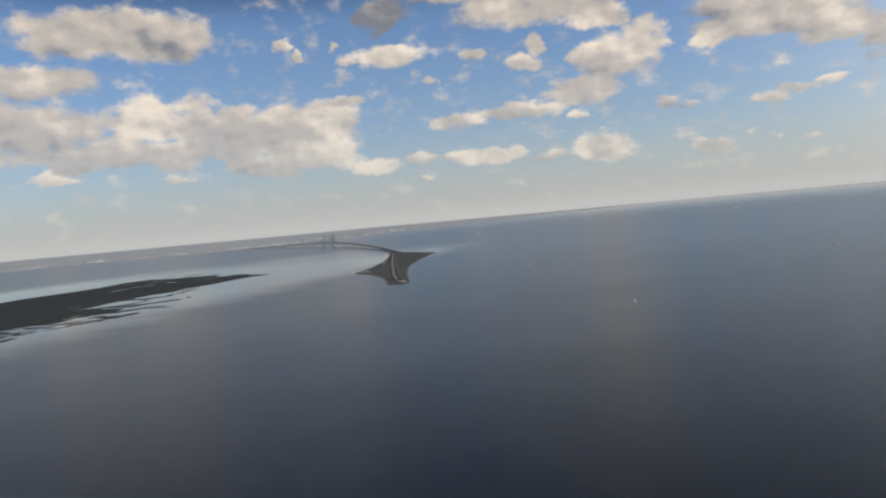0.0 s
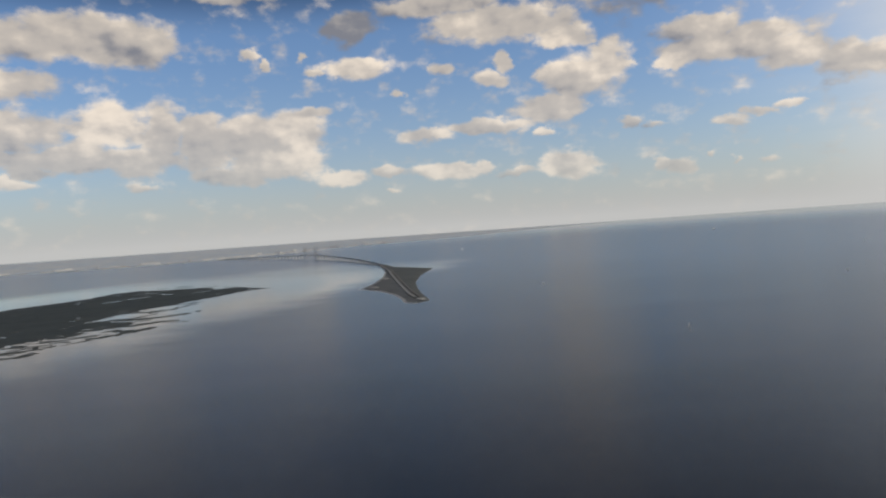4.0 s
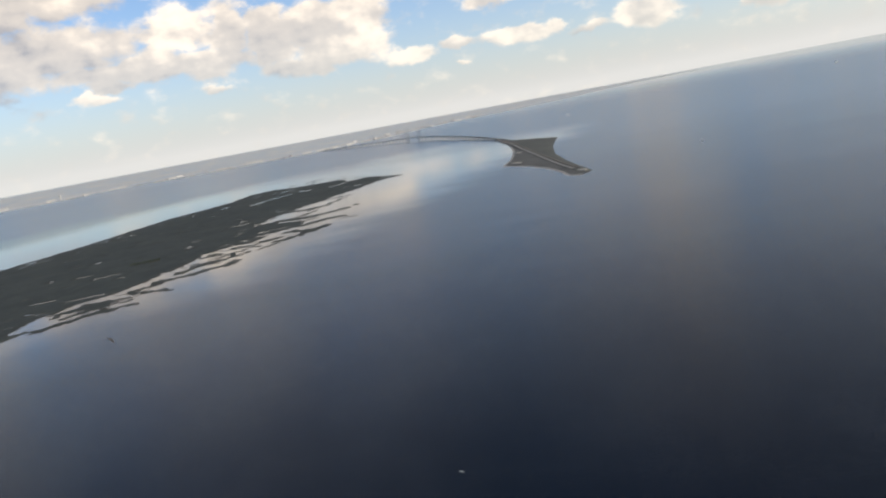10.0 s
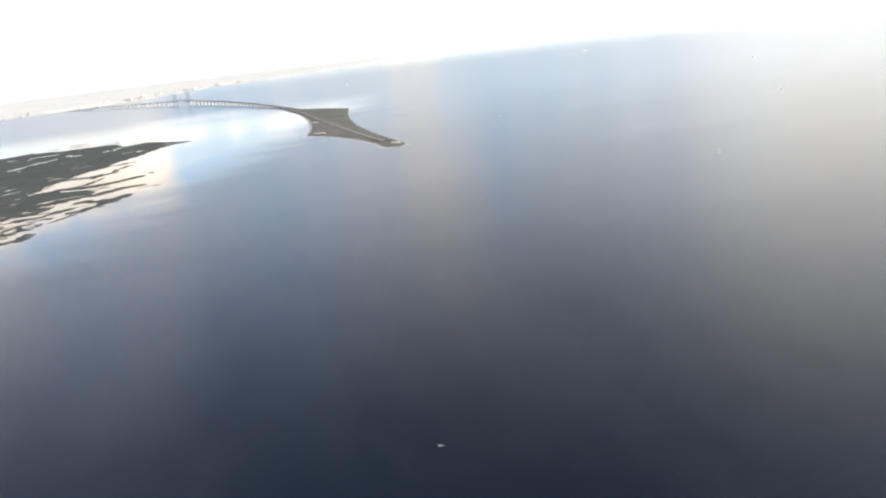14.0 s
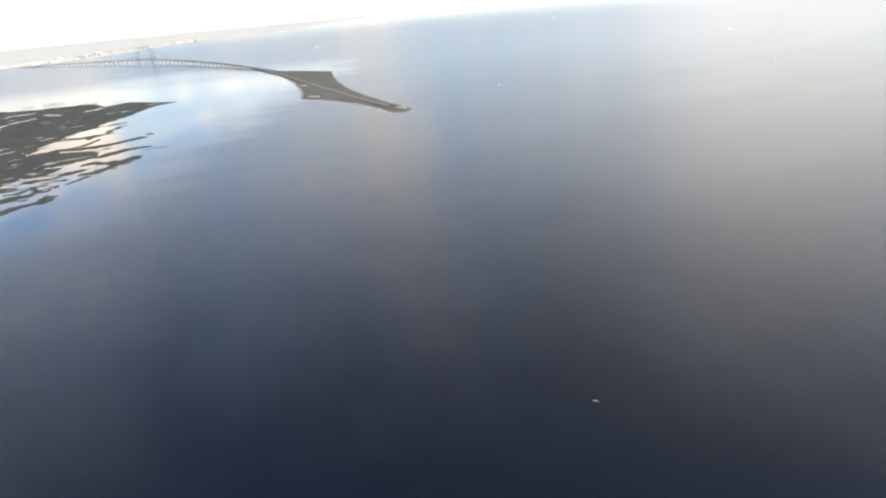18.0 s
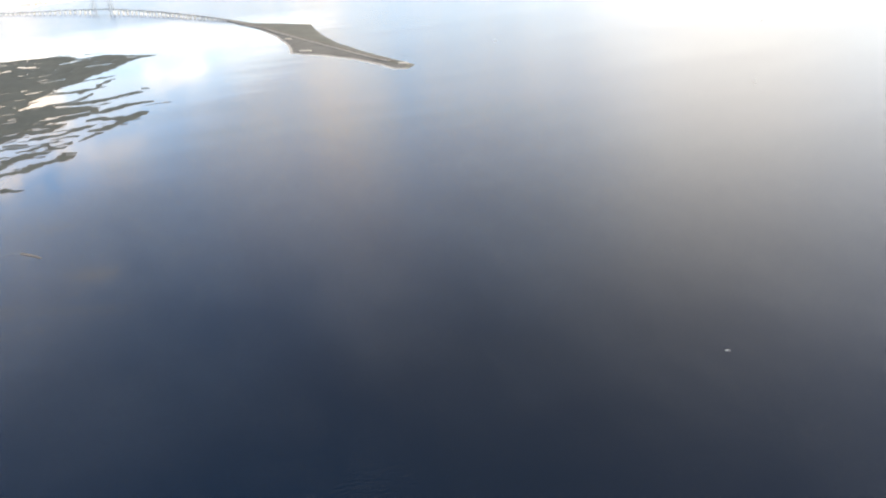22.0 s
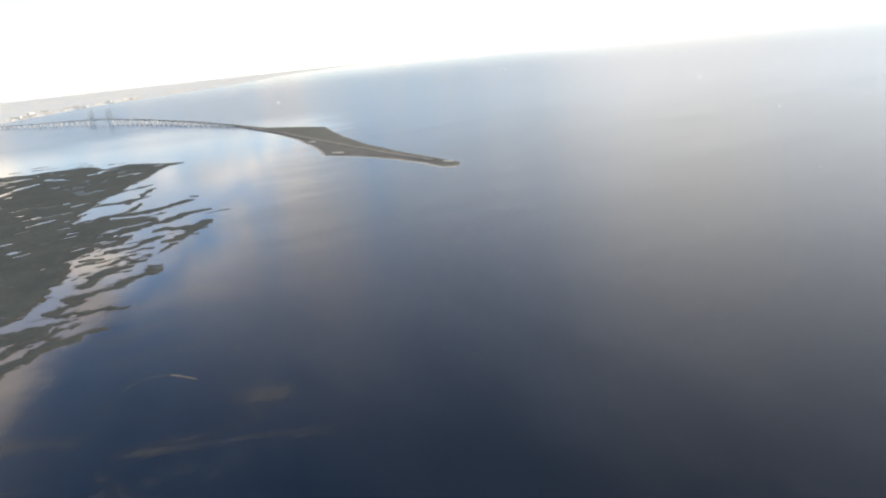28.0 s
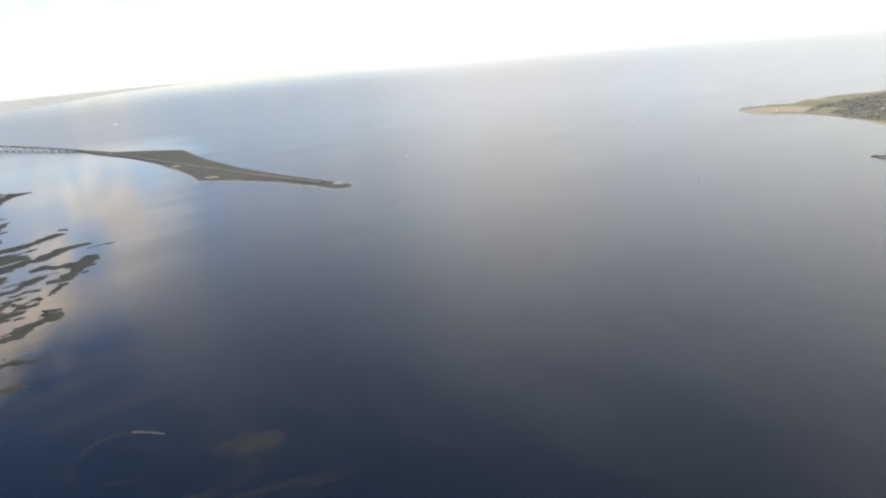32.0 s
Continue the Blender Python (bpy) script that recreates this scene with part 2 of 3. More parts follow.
    # shoals round the marsh island, paler water beyond it
    shoal = n.math("MAXIMUM", spot(-285, 330, 60, 130, 0.2), spot(-262, 222, 72, 58, 0.3))
    pale = n.math("MAXIMUM", n.math("MAXIMUM", spot(-565, 695, 145, 200, 0.6), spot(-505, 825, 130, 125, 0.5)), n.math("MULTIPLY", spot(-600, 1050, 430, 300, 0.3), 0.12))
    sand = n.ramp(n.noise(n.vec("MULTIPLY", pos, (1.0, 1.5, 1.0)), 0.034, 4.0, 0.5, 1.0).outputs[0], 0.48, 0.74)
    # bluer and brighter with distance: reflected sky painted into the far water's colour
    far_sky_blue = n.ramp(n.vec("LENGTH", pos), 130, 1000)
    deep_with_sky = n.mix(n.ramp(n.noise(pos, 0.006, 4.0).outputs[0], 0.35, 0.65), (0.0008, 0.007, 0.021, 1), (0.0016, 0.0065, 0.017, 1))
    deep_with_sky = n.mix(far_sky_blue, deep_with_sky, (0.004, 0.056, 0.150, 1))
    # blue patch painted where the water would mirror clear sky
    deep_with_sky = n.mix(spot(-155, 300, 115, 180, 0.15), deep_with_sky, (0.001, 0.013, 0.040, 1))
    col = n.mix(n.math("MULTIPLY", pale, 0.9), deep_with_sky, (0.17, 0.29, 0.30, 1))
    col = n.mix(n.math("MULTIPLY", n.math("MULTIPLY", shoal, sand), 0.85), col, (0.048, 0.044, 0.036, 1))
    wx = n.add("ShaderNodeSeparateXYZ", ins={0: n.vec("ADD", pos, n.vec("MULTIPLY", n.vec("SUBTRACT", wobble, (0.5, 0.5, 0.5)), (45, 45, 0)))})
    offshore = n.math("MULTIPLY_ADD", wx.outputs[1], -0.326, n.math("ADD", wx.outputs[0], 296.8))
    lanes = n.noise(n.vec("MULTIPLY", pos, (0.5, 1.6, 1.0)), 0.014, 4.0, 0.6, 0.8).outputs[0]
    lee = n.math("MULTIPLY", n.ramp(n.math("MULTIPLY_ADD", n.math("SUBTRACT", lanes, 0.5), 70.0, offshore), 5, -75), n.math("MULTIPLY", n.math("MULTIPLY", n.ramp(offshore, -560, -440), n.ramp(wx.outputs[1], 1150, 750)), n.ramp(wx.outputs[1], 215, 330, 0.35, 1.0)))
    lee = n.math("MAXIMUM", lee, n.math("MULTIPLY", spot(-220, 880, 190, 330, 0.4), 0.5))
    flats = n.math("MULTIPLY", n.ramp(offshore, -60, -76), n.ramp(wx.outputs[1], 640, 560))
    col = n.mix(flats, col, (0.14, 0.122, 0.108, 1))
    away = n.vec("LENGTH", n.vec("SUBTRACT", pos, (-140, 40, 0)))
    gusts = n.noise(n.vec("MULTIPLY", pos, (1.0, 0.5, 1.0)), 0.05, 4.0, 0.6).outputs[0]
    swell = n.noise(n.vec("MULTIPLY", pos, (1.0, 1.6, 1.0)), 1.2, 4.0, 0.6).outputs[0]
    bmp = n.add("ShaderNodeBump", ins={"Height": swell, "Strength": n.math("MULTIPLY", n.ramp(away, 460, 60, 0.0, 0.8), n.math("MULTIPLY", n.ramp(gusts, 0.3, 0.7, 0.6, 1.1), n.math("MULTIPLY_ADD", lee, -0.97, 1.0))), "Distance": 0.10})
    chop = n.noise(n.vec("MULTIPLY", pos, (0.8, 1.5, 1.0)), 0.11, 5.0, 0.62, 0.4).outputs[0]
    bmp = n.add("ShaderNodeBump", ins={"Height": chop, "Strength": n.math("MULTIPLY", n.ramp(away, 800, 150, 0.0, 1.0), n.math("MULTIPLY_ADD", lee, -0.85, 1.0)),
                                        "Distance": 0.05, "Normal": bmp.outputs[0]})
    rough = n.math("ADD", n.ramp(away, 250, 1000, 0.25, 0.235), n.ramp(lanes, 0.3, 0.7, -0.008, 0.006))
    streaks = n.noise(n.vec("MULTIPLY", pos, (0.22, 1.5, 1.0)), 0.035, 5.0, 0.6, 0.5).outputs[0]
    rough = n.math("ADD", rough, n.ramp(streaks, 0.45, 0.75, 0.0, -0.010))
    rough = n.math("ADD", rough, n.ramp(away, 1500, 4200, 0.0, -0.14))
    rough = n.math("ADD", n.math("MULTIPLY", rough, n.math("SUBTRACT", 1.0, lee)), n.math("MULTIPLY", lee, 0.09))
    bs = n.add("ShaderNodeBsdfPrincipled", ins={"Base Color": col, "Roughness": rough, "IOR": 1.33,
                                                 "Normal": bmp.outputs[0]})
    n.add("ShaderNodeOutputMaterial", ins={0: bs.outputs[0]})
    return m


def wet_edge(n, pos, col):
    z = n.add("ShaderNodeSeparateXYZ", ins={0: pos}).outputs[2]
    return n.mix(n.ramp(z, 0.10, 0.02), col, (0.045, 0.040, 0.032, 1))


def marsh_wear(n, pos, col):
    streak = n.noise(n.vec("MULTIPLY", pos, (1.0, 0.6, 1.0)), 0.16, 5.0, 0.65, 0.6).outputs[0]
    col = n.mix(n.ramp(streak, 0.50, 0.72, 0.0, 0.8), col, (0.056, 0.068, 0.058, 1))
    col = n.mix(n.ramp(streak, 0.44, 0.30, 0.0, 0.7), col, (0.018, 0.028, 0.024, 1))
    return wet_edge(n, pos, col)


def beach_edge(n, pos, col):
    xyz = n.add("ShaderNodeSeparateXYZ", ins={0: pos})
    z = xyz.outputs[2]
    west = n.ramp(n.math("MULTIPLY_ADD", xyz.outputs[1], 0.117, xyz.outputs[0]), -3.0, -8.0, 0.03, 1.0)
    col = n.mix(n.math("SUBTRACT", 0.4, n.math("MULTIPLY", west, 0.4)), col, (0.070, 0.084, 0.066, 1))
    return n.mix(n.math("MULTIPLY", n.ramp(z, 0.30, 0.06), west), col, (0.50, 0.49, 0.47, 1))


M_WATER = water_material()
M_MARSH = material("marsh_grass", (0.029, 0.040, 0.042), (0.045, 0.057, 0.056), 0.95, 0.03, 0.6, 0.4, extra=marsh_wear, relief=0.2)
M_GRAVEL = material("gravel_scrub", (0.134, 0.138, 0.138), (0.092, 0.097, 0.096), 0.95, 0.05, 0.9, 0.4, extra=beach_edge, relief=0.2)
M_WET = material("wet_sand", (0.17, 0.15, 0.125), (0.09, 0.08, 0.068), 0.6, 0.8, 4.0, 0.2)
M_SHOAL = material("drowned_sand", (0.018, 0.018, 0.016), (0.012, 0.013, 0.013), 0.25, 0.5, 3.0, 0.1)
M_PALE = material("pale_gravel", (0.50, 0.48, 0.44), (0.38, 0.37, 0.34), 0.9, 0.2, 2.0, 0.2)
M_ROAD = material("concrete_road", (0.34, 0.33, 0.31), (0.26, 0.26, 0.25), 0.85, 0.1, 2.0, 0.1)
M_BALLAST = material("rail_ballast", (0.22, 0.20, 0.18), (0.16, 0.15, 0.14), 0.95, 0.2, 3.0, 0.3)
M_CONCRETE = material("pale_concrete", (0.76, 0.74, 0.70), (0.66, 0.65, 0.62), 0.8, 0.3, 3.0, 0.1)
# darker grey than the concrete of the piers
M_TOWER = material("grey_concrete", (0.36, 0.36, 0.36), (0.29, 0.29, 0.29), 0.85, 0.2, 2.0, 0.1)
M_ASPHALT = material("worn_asphalt", (0.13, 0.13, 0.13), (0.09, 0.09, 0.095), 0.9, 0.2, 2.0, 0.1)
M_STEEL = material("dark_steel", (0.10, 0.11, 0.12), (0.07, 0.08, 0.09), 0.5, 0.3, 3.0, 0.1, metal=0.3)
# pale and bluish because distance haze is painted into this base colour
M_LAND = material("hazed_far_land", (0.57, 0.65, 0.72), (0.76, 0.74, 0.70), 0.95, 0.010, 0.03, 0.0)
M_WHITE = material("white_render", (0.78, 0.76, 0.72), (0.66, 0.64, 0.60), 0.8, 0.2, 2.0, 0.05)
M_OCHRE = material("ochre_render", (0.62, 0.54, 0.42), (0.52, 0.46, 0.37), 0.85, 0.2, 2.0, 0.05)
M_ROOF = material("red_roof_tile", (0.26, 0.10, 0.06), (0.18, 0.08, 0.06), 0.85, 0.4, 4.0, 0.2)
M_GREYROOF = material("grey_roof", (0.46, 0.46, 0.46), (0.36, 0.36, 0.36), 0.8, 0.4, 4.0, 0.1)
M_LEAF = material("dark_leaves", (0.040, 0.060, 0.028), (0.065, 0.080, 0.035), 0.95, 0.3, 3.0, 0.5)
# greyer and paler than near leaves: haze painted into the colour
M_WOOD = material("hazed_leaves", (0.17, 0.18, 0.17), (0.21, 0.205, 0.185), 0.95, 0.04, 1.0, 0.4)
M_BARK = material("bark", (0.10, 0.075, 0.055), None, 0.95, 2.0, 10.0, 0.4)
M_STONE = material("dark_rock", (0.12, 0.11, 0.10), (0.19, 0.17, 0.15), 0.95, 0.5, 3.0, 0.5)
M_HULL = material("boat_white", (0.80, 0.80, 0.78), (0.68, 0.68, 0.66), 0.4, 0.6, 5.0, 0.05)
M_HULLRED = material("boat_dark_hull", (0.06, 0.07, 0.11), (0.10, 0.05, 0.05), 0.5, 0.4, 5.0, 0.05)
M_SAIL = material("sail_cloth", (0.78, 0.77, 0.73), (0.66, 0.65, 0.62), 0.8, 1.0, 8.0, 0.1)
M_FOAM = material("foam", (0.70, 0.72, 0.74), (0.40, 0.43, 0.47), 0.7, 1.5, 6.0, 0.3)
M_GLASS = material("dark_glazing", (0.04, 0.05, 0.06), None, 0.15, 1.0, 5.0, 0.0)


# ---------------------------------------------------------------- mesh helpers
def mesh_of(name, verts, faces, mat, smooth=False):
    me = bpy.data.meshes.new(name)
    me.from_pydata([tuple(map(float, v)) for v in verts], [], [tuple(map(int, f)) for f in faces])
    me.materials.append(mat)
    if smooth:
        me.polygons.foreach_set("use_smooth", np.ones(len(me.polygons), bool))
    me.update()
    return me


def part(name, bm, mat, parent=None, label="", at=None):
    if isinstance(bm, bpy.types.Mesh):
        me = bm
    else:
        me = bpy.data.meshes.new(name)
        bmesh.ops.recalc_face_normals(bm, faces=bm.faces[:])
        bm.to_mesh(me)
        bm.free()
        me.materials.append(mat)
    ob = new(name, me)
    ob.parent = parent
    if at is not None:
        ob.matrix_basis = at
    return tagged(ob, label)


def box(bm, x0, x1, y0, y1, z0, z1, taper=1.0):
    vs = []
    for z, k in ((z0, 1.0), (z1, taper)):
        cx, cy = (x0 + x1) / 2, (y0 + y1) / 2
        for x, y in ((x0, y0), (x1, y0), (x1, y1), (x0, y1)):
            vs.append(bm.verts.new((cx + (x - cx) * k, cy + (y - cy) * k, z)))
    for f in ((3, 2, 1, 0), (4, 5, 6, 7), (0, 1, 5, 4), (1, 2, 6, 5), (2, 3, 7, 6), (3, 0, 4, 7)):
        bm.faces.new([vs[i] for i in f])
    return bm


def beam(bm, p, q, r):
    p, q = Vector(p), Vector(q)
    d = (q - p).normalized()
    u = d.cross(Vector((0, 0, 1)) if abs(d.z) < 0.9 else Vector((1, 0, 0))).normalized() * r
    v = d.cross(u).normalized() * r
    a = [bm.verts.new(p + s * u + t * v) for s, t in ((1, 1), (-1, 1), (-1, -1), (1, -1))]
    b = [bm.verts.new(q + s * u + t * v) for s, t in ((1, 1), (-1, 1), (-1, -1), (1, -1))]
    bm.faces.new(a[::-1])
    bm.faces.new(b)
    for i in range(4):
        bm.faces.new((a[i], a[(i + 1) % 4], b[(i + 1) % 4], b[i]))


def spline(points, step, closed=False):
    """A smooth curve through the points, resampled at even steps."""
    p = np.array(points, float)
    n = len(p)
    out = []
    for i in range(n if closed else n - 1):
        if closed:
            a, b, c, d = p[i - 1], p[i], p[(i + 1) % n], p[(i + 2) % n]
        else:
            a, b, c, d = p[max(i - 1, 0)], p[i], p[i + 1], p[min(i + 2, n - 1)]
        for t in np.linspace(0, 1, 24, endpoint=False):
            out.append(0.5 * ((2 * b) + (c - a) * t + (2 * a - 5 * b + 4 * c - d) * t * t + (3 * b - a - 3 * c + d) * t ** 3))
    out.append(p[0] if closed else p[-1])
    out = np.array(out)
    s = np.r_[0, np.cumsum(np.linalg.norm(np.diff(out, axis=0), axis=1))]
    k = np.arange(0, s[-1] + 1e-6, step)
    return np.stack([np.interp(k, s, out[:, j]) for j in range(out.shape[1])], 1)


LATTICE = np.random.RandomState(7).rand(256, 256)


def value_noise(x, y):
    xi, yi = np.floor(x).astype(int), np.floor(y).astype(int)
    fx, fy = x - xi, y - yi
    fx, fy = fx * fx * (3 - 2 * fx), fy * fy * (3 - 2 * fy)
    g = lambda i, j: LATTICE[i % 256, j % 256]
    return (g(xi, yi) * (1 - fx) + g(xi + 1, yi) * fx) * (1 - fy) + (g(xi, yi + 1) * (1 - fx) + g(xi + 1, yi + 1) * fx) * fy


def fbm(x, y, octaves=5, gain=0.55):
    total, amp, norm = 0, 1.0, 0
    for k in range(octaves):
        total = total + amp * value_noise(x * 2 ** k + 17.3 * k, y * 2 ** k + 5.1 * k)
        norm += amp
        amp *= gain
    return total / norm * 2 - 1


def inside_distance(x, y, poly):
    """Signed distance to a closed outline, positive inside."""
    p = np.array(poly, float)
    q = np.roll(p, -1, 0)
    best = np.full(x.shape, 1e9)
    odd = np.zeros(x.shape, bool)
    for (ax, ay), (bx, by) in zip(p, q):
        dx, dy = bx - ax, by - ay
        t = np.clip(((x - ax) * dx + (y - ay) * dy) / max(dx * dx + dy * dy, 1e-9), 0, 1)
        best = np.minimum(best, np.hypot(x - ax - t * dx, y - ay - t * dy))
        if ay != by:
            odd ^= ((ay > y) != (by > y)) & (x < (bx - ax) * (y - ay) / (by - ay) + ax)
    return np.where(odd, best, -best)


def capsule(x, y, ax, ay, bx, by, r0, r1):
    dx, dy = bx - ax, by - ay
    t = np.clip(((x - ax) * dx + (y - ay) * dy) / (dx * dx + dy * dy), 0, 1)
    return r0 + (r1 - r0) * t - np.hypot(x - ax - t * dx, y - ay - t * dy)


def terrain(name, xs, ys, height, mat, floor=-0.25, islets=False):
    """A height field; with islets, each patch of land that stands apart is a part of its own."""
    gx, gy = np.meshgrid(xs, ys)
    h = height(gx, gy)
    nx = len(xs)
    keep = np.maximum.reduce([h[:-1, :-1], h[1:, :-1], h[:-1, 1:], h[1:, 1:]]) > (0.0 if islets else -0.02)
    mark = np.zeros(keep.shape, int)
    pieces = 1
    if islets:
        pieces = 0
        cells = set(zip(*(k.tolist() for k in np.nonzero(keep))))
        while cells:
            todo = [cells.pop()]
            pieces += 1
            while todo:
                i, j = todo.pop()
                mark[i, j] = pieces
                for c in ((i + 1, j), (i - 1, j), (i, j + 1), (i, j - 1)):
                    if c in cells:
                        cells.remove(c)
                        todo.append(c)
        sizes = np.bincount(mark.ravel())[1:]
        order = [k + 1 for k in np.argsort(-sizes) if sizes[k] > 5][:140]
    else:
        mark, order = keep.astype(int), [1]
    points = np.stack([gx.ravel(), gy.ravel(), np.maximum(h.ravel(), floor)], 1)
    main = None
    for k in order:
        i, j = np.nonzero(mark == k)
        a = i * nx + j
        quads = np.stack([a, a + 1, a + nx + 1, a + nx], 1)
        used, back = np.unique(quads, return_inverse=True)
        me = mesh_of(name if main is None else "islet", points[used].tolist(), back.reshape(quads.shape).tolist(), mat, True)
        ob = new(name if main is None else "islet", me)
        if main is None:
            main = ob
        else:
            ob.parent = main
    return main


def ribbon(name, line, widths, z, mat, lift=0.0):
    """A strip with a thickness that follows a line."""
    line = np.array(line, float)
    d = np.gradient(line[:, :2], axis=0)
    d /= np.linalg.norm(d, axis=1, keepdims=True)
    nrm = np.stack([-d[:, 1], d[:, 0]], 1)
    wd = np.broadcast_to(widths, (len(line),))
    zz = np.broadcast_to(z, (len(line),)) + lift
    v, f = [], []
    for k in range(len(line)):
        for s, dz in ((-1, -0.4), (-1, 0), (1, 0), (1, -0.4)):
            v.append((*(line[k, :2] + nrm[k] * s * wd[k] / 2), zz[k] + dz))
    for k in range(len(line) - 1):
        for m in range(3):
            f.append((4 * k + m, 4 * k + 4 + m, 4 * k + 5 + m, 4 * k + 1 + m))
    return mesh_of(name, v, f, mat)


# ---------------------------------------------------------------- the sea
bm = bmesh.new()
bmesh.ops.create_circle(bm, cap_ends=True, segments=128, radius=7000)
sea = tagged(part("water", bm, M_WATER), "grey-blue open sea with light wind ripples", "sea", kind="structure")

# ---------------------------------------------------------------- marsh island
MARSH = [(-209, 716), (-219, 709), (-229, 692), (-242, 652), (-259, 603), (-263, 586), (-273, 568), (-277, 544), (-284, 506), (-270, 503),
         (-252, 486), (-241, 478), (-239, 458), (-248, 452), (-259, 444), (-254, 432), (-260, 421), (-270, 414), (-279, 404), (-282, 380),
         (-284, 350), (-290, 328), (-300, 318), (-310, 292), (-306, 272), (-330, 240), (-390, 205), (-450, 215), (-510, 300),
         (-505, 400), (-482, 470), (-464, 515), (-448, 570), (-440, 625), (-428, 682), (-396, 732), (-392, 800), (-372, 818), (-340, 800), (-300, 796), (-285, 790), (-274, 752),
         (-252, 764), (-234, 746), (-222, 728)]
# spits and islets: half width, then the line along which each lies
SPITS = [(2.2, (-269, 594), (-250, 600), (-241, 607)), (3.6, (-280, 550), (-256, 550), (-246, 556)), (4, (-268, 503), (-250, 501), (-240, 500), (-230, 507), (-222, 516)),
         (1.5, (-219, 529), (-216, 528)), (4.5, (-240, 458), (-231, 468), (-223, 474), (-217, 474)), (1.2, (-213, 463), (-208, 465), (-203, 465)),
         (3.5, (-235, 410), (-228, 418), (-223, 428), (-220, 436), (-218, 444)), (3.5, (-240, 440), (-228, 436), (-223, 432))]
ISLETS = [(2.2, (-262, 407), (-252, 412), (-246, 418), (-240, 423)), (1.8, (-243, 392), (-239, 396), (-236, 402)), (1.5, (-254, 401), (-252, 401)),
          (1.5, (-250, 404), (-247, 402)), (1.2, (-249, 387), (-247, 386)), (1.6, (-273, 400), (-266, 396)), (2, (-266, 381), (-260, 389), (-254, 394)),
          (1.2, (-255, 381), (-253, 380)), (1, (-247, 367), (-244, 365)), (2.8, (-272, 357), (-267, 367), (-262, 373), (-255, 373))]
OUTER = [(1.5, (-263, 499), (-256, 509), (-246, 534)), (1.3, (-256, 536), (-247, 562), (-240, 590)), (1.4, (-258, 471), (-246, 485), (-236, 488)),
         (1.3, (-259, 368), (-256, 365)), (3, (-274, 338), (-266, 342), (-260, 344), (-254, 353), (-248, 356), (-245, 359)), (2, (-274, 320), (-262, 316), (-259, 314)),
         (3, (-306, 266), (-292, 275), (-285, 281), (-278, 290), (-268, 298)), (1.6, (-282, 297), (-275, 293)), (2, (-296, 312), (-286, 312)),
         (1.5, (-340, 850), (-323, 848)), (1.2, (-309, 830), (-302, 830)), (1, (-297, 830), (-291, 829)), (2, (-281, 325), (-272, 331)), (3.2, (-300, 300), (-290, 306), (-281, 309)), (2.4, (-292, 290), (-282, 300), (-272, 306)),
         (1.8, (-334, 826), (-316, 821)), (1.4, (-356, 832), (-348, 830)), (1.5, (-296, 806), (-284, 801)), (1.2, (-268, 786), (-258, 783))]
CHANNELS = [(1.8, (-284, 505), (-270, 511), (-256, 517)), (1.6, (-260, 443), (-250, 449), (-240, 452)), (1.3, (-278, 538), (-270, 541)), (1.2, (-276, 410), (-266, 421)),
            (3, (-346, 670), (-336, 695), (-324, 716)), (2, (-320, 736), (-305, 726)), (2, (-284, 728), (-270, 740)), (2, (-355, 763), (-334, 764))]

LAGOON = [(-222, 436), (-238, 402), (-250, 368), (-264, 342), (-262, 314), (-284, 284), (-304, 285), (-296, 322), (-284, 352), (-280, 392), (-262, 425), (-242, 440)]


def marsh_height(x, y):
    warp_x, warp_y = 3.0 * fbm(x / 9 + 50, y / 9, 4, 0.6), 4.5 * fbm(x / 9, y / 9 + 80, 4, 0.6)
    x0, y0 = x, y
    x, y = x + warp_x, y + warp_y
    d = inside_distance(x, y, MARSH)
    body = d
    x, y = x + 2.6 * fbm(x0 / 3.4 + 11, y0 / 3.4, 3), y + 2.6 * fbm(x0 / 3.4, y0 / 3.4 + 31, 3)
    for group in (SPITS, ISLETS, OUTER):
        for r, *line in group:
            for p, q in zip(line, line[1:]):
                d = np.maximum(d, capsule(x, y, *p, *q, r * 1.12, r) * 1.6)
    for r, *line in CHANNELS:
        for p, q in zip(line, line[1:]):
            d = np.minimum(d, -capsule(x, y, *p, *q, r, r))
    c, s = 0.94, 0.34
    u, v = x0 * c + y0 * s, -x0 * s + y0 * c
    n = fbm(u / 11 + 3.1, v / 7, 5, 0.7)
    g = d / 3.5 + n * 1.5 + 0.2
    g = g + 0.55 * fbm(u / 2.6 + 21, v / 1.7, 3, 0.6)
    g = np.where(d < -6, -1.0, g)
    lagoon = inside_distance(x0, y0, LAGOON)
    g = np.maximum(g, np.where(lagoon > 2, (fbm(u / 8 + 70, v / 4.5, 4, 0.6) - 0.30) * 7, -1))
    pond = fbm(u / 15 + 40, v / 4.5 + 9, 4, 0.55)
    edge = 0.37 + 0.08 * np.clip((body - 10) / 60, 0, 1)
    g = np.where(body > 5, np.minimum(g, (edge - pond) * 9), g)
    return np.clip(g * 0.16, -0.3, 0.16) + np.where(g > 1, 0.05 * fbm(x0 / 14, y0 / 14, 3) + 0.10 * np.clip((body - 20) / 60, 0, 1), 0)


xs = np.r_[np.arange(-800, -480, 6.0), np.arange(-480, -350, 2.0), np.arange(-350, -196, 0.6)]
ys = np.r_[np.arange(180, 246, 2.0), np.arange(246, 560, 0.6), np.arange(560, 860, 1.0)]
marsh = terrain("marsh_island", xs, ys, marsh_height, M_MARSH, islets=True)
tagged(marsh, "low dark green salt-marsh island with ragged wet shores and pools", "island")

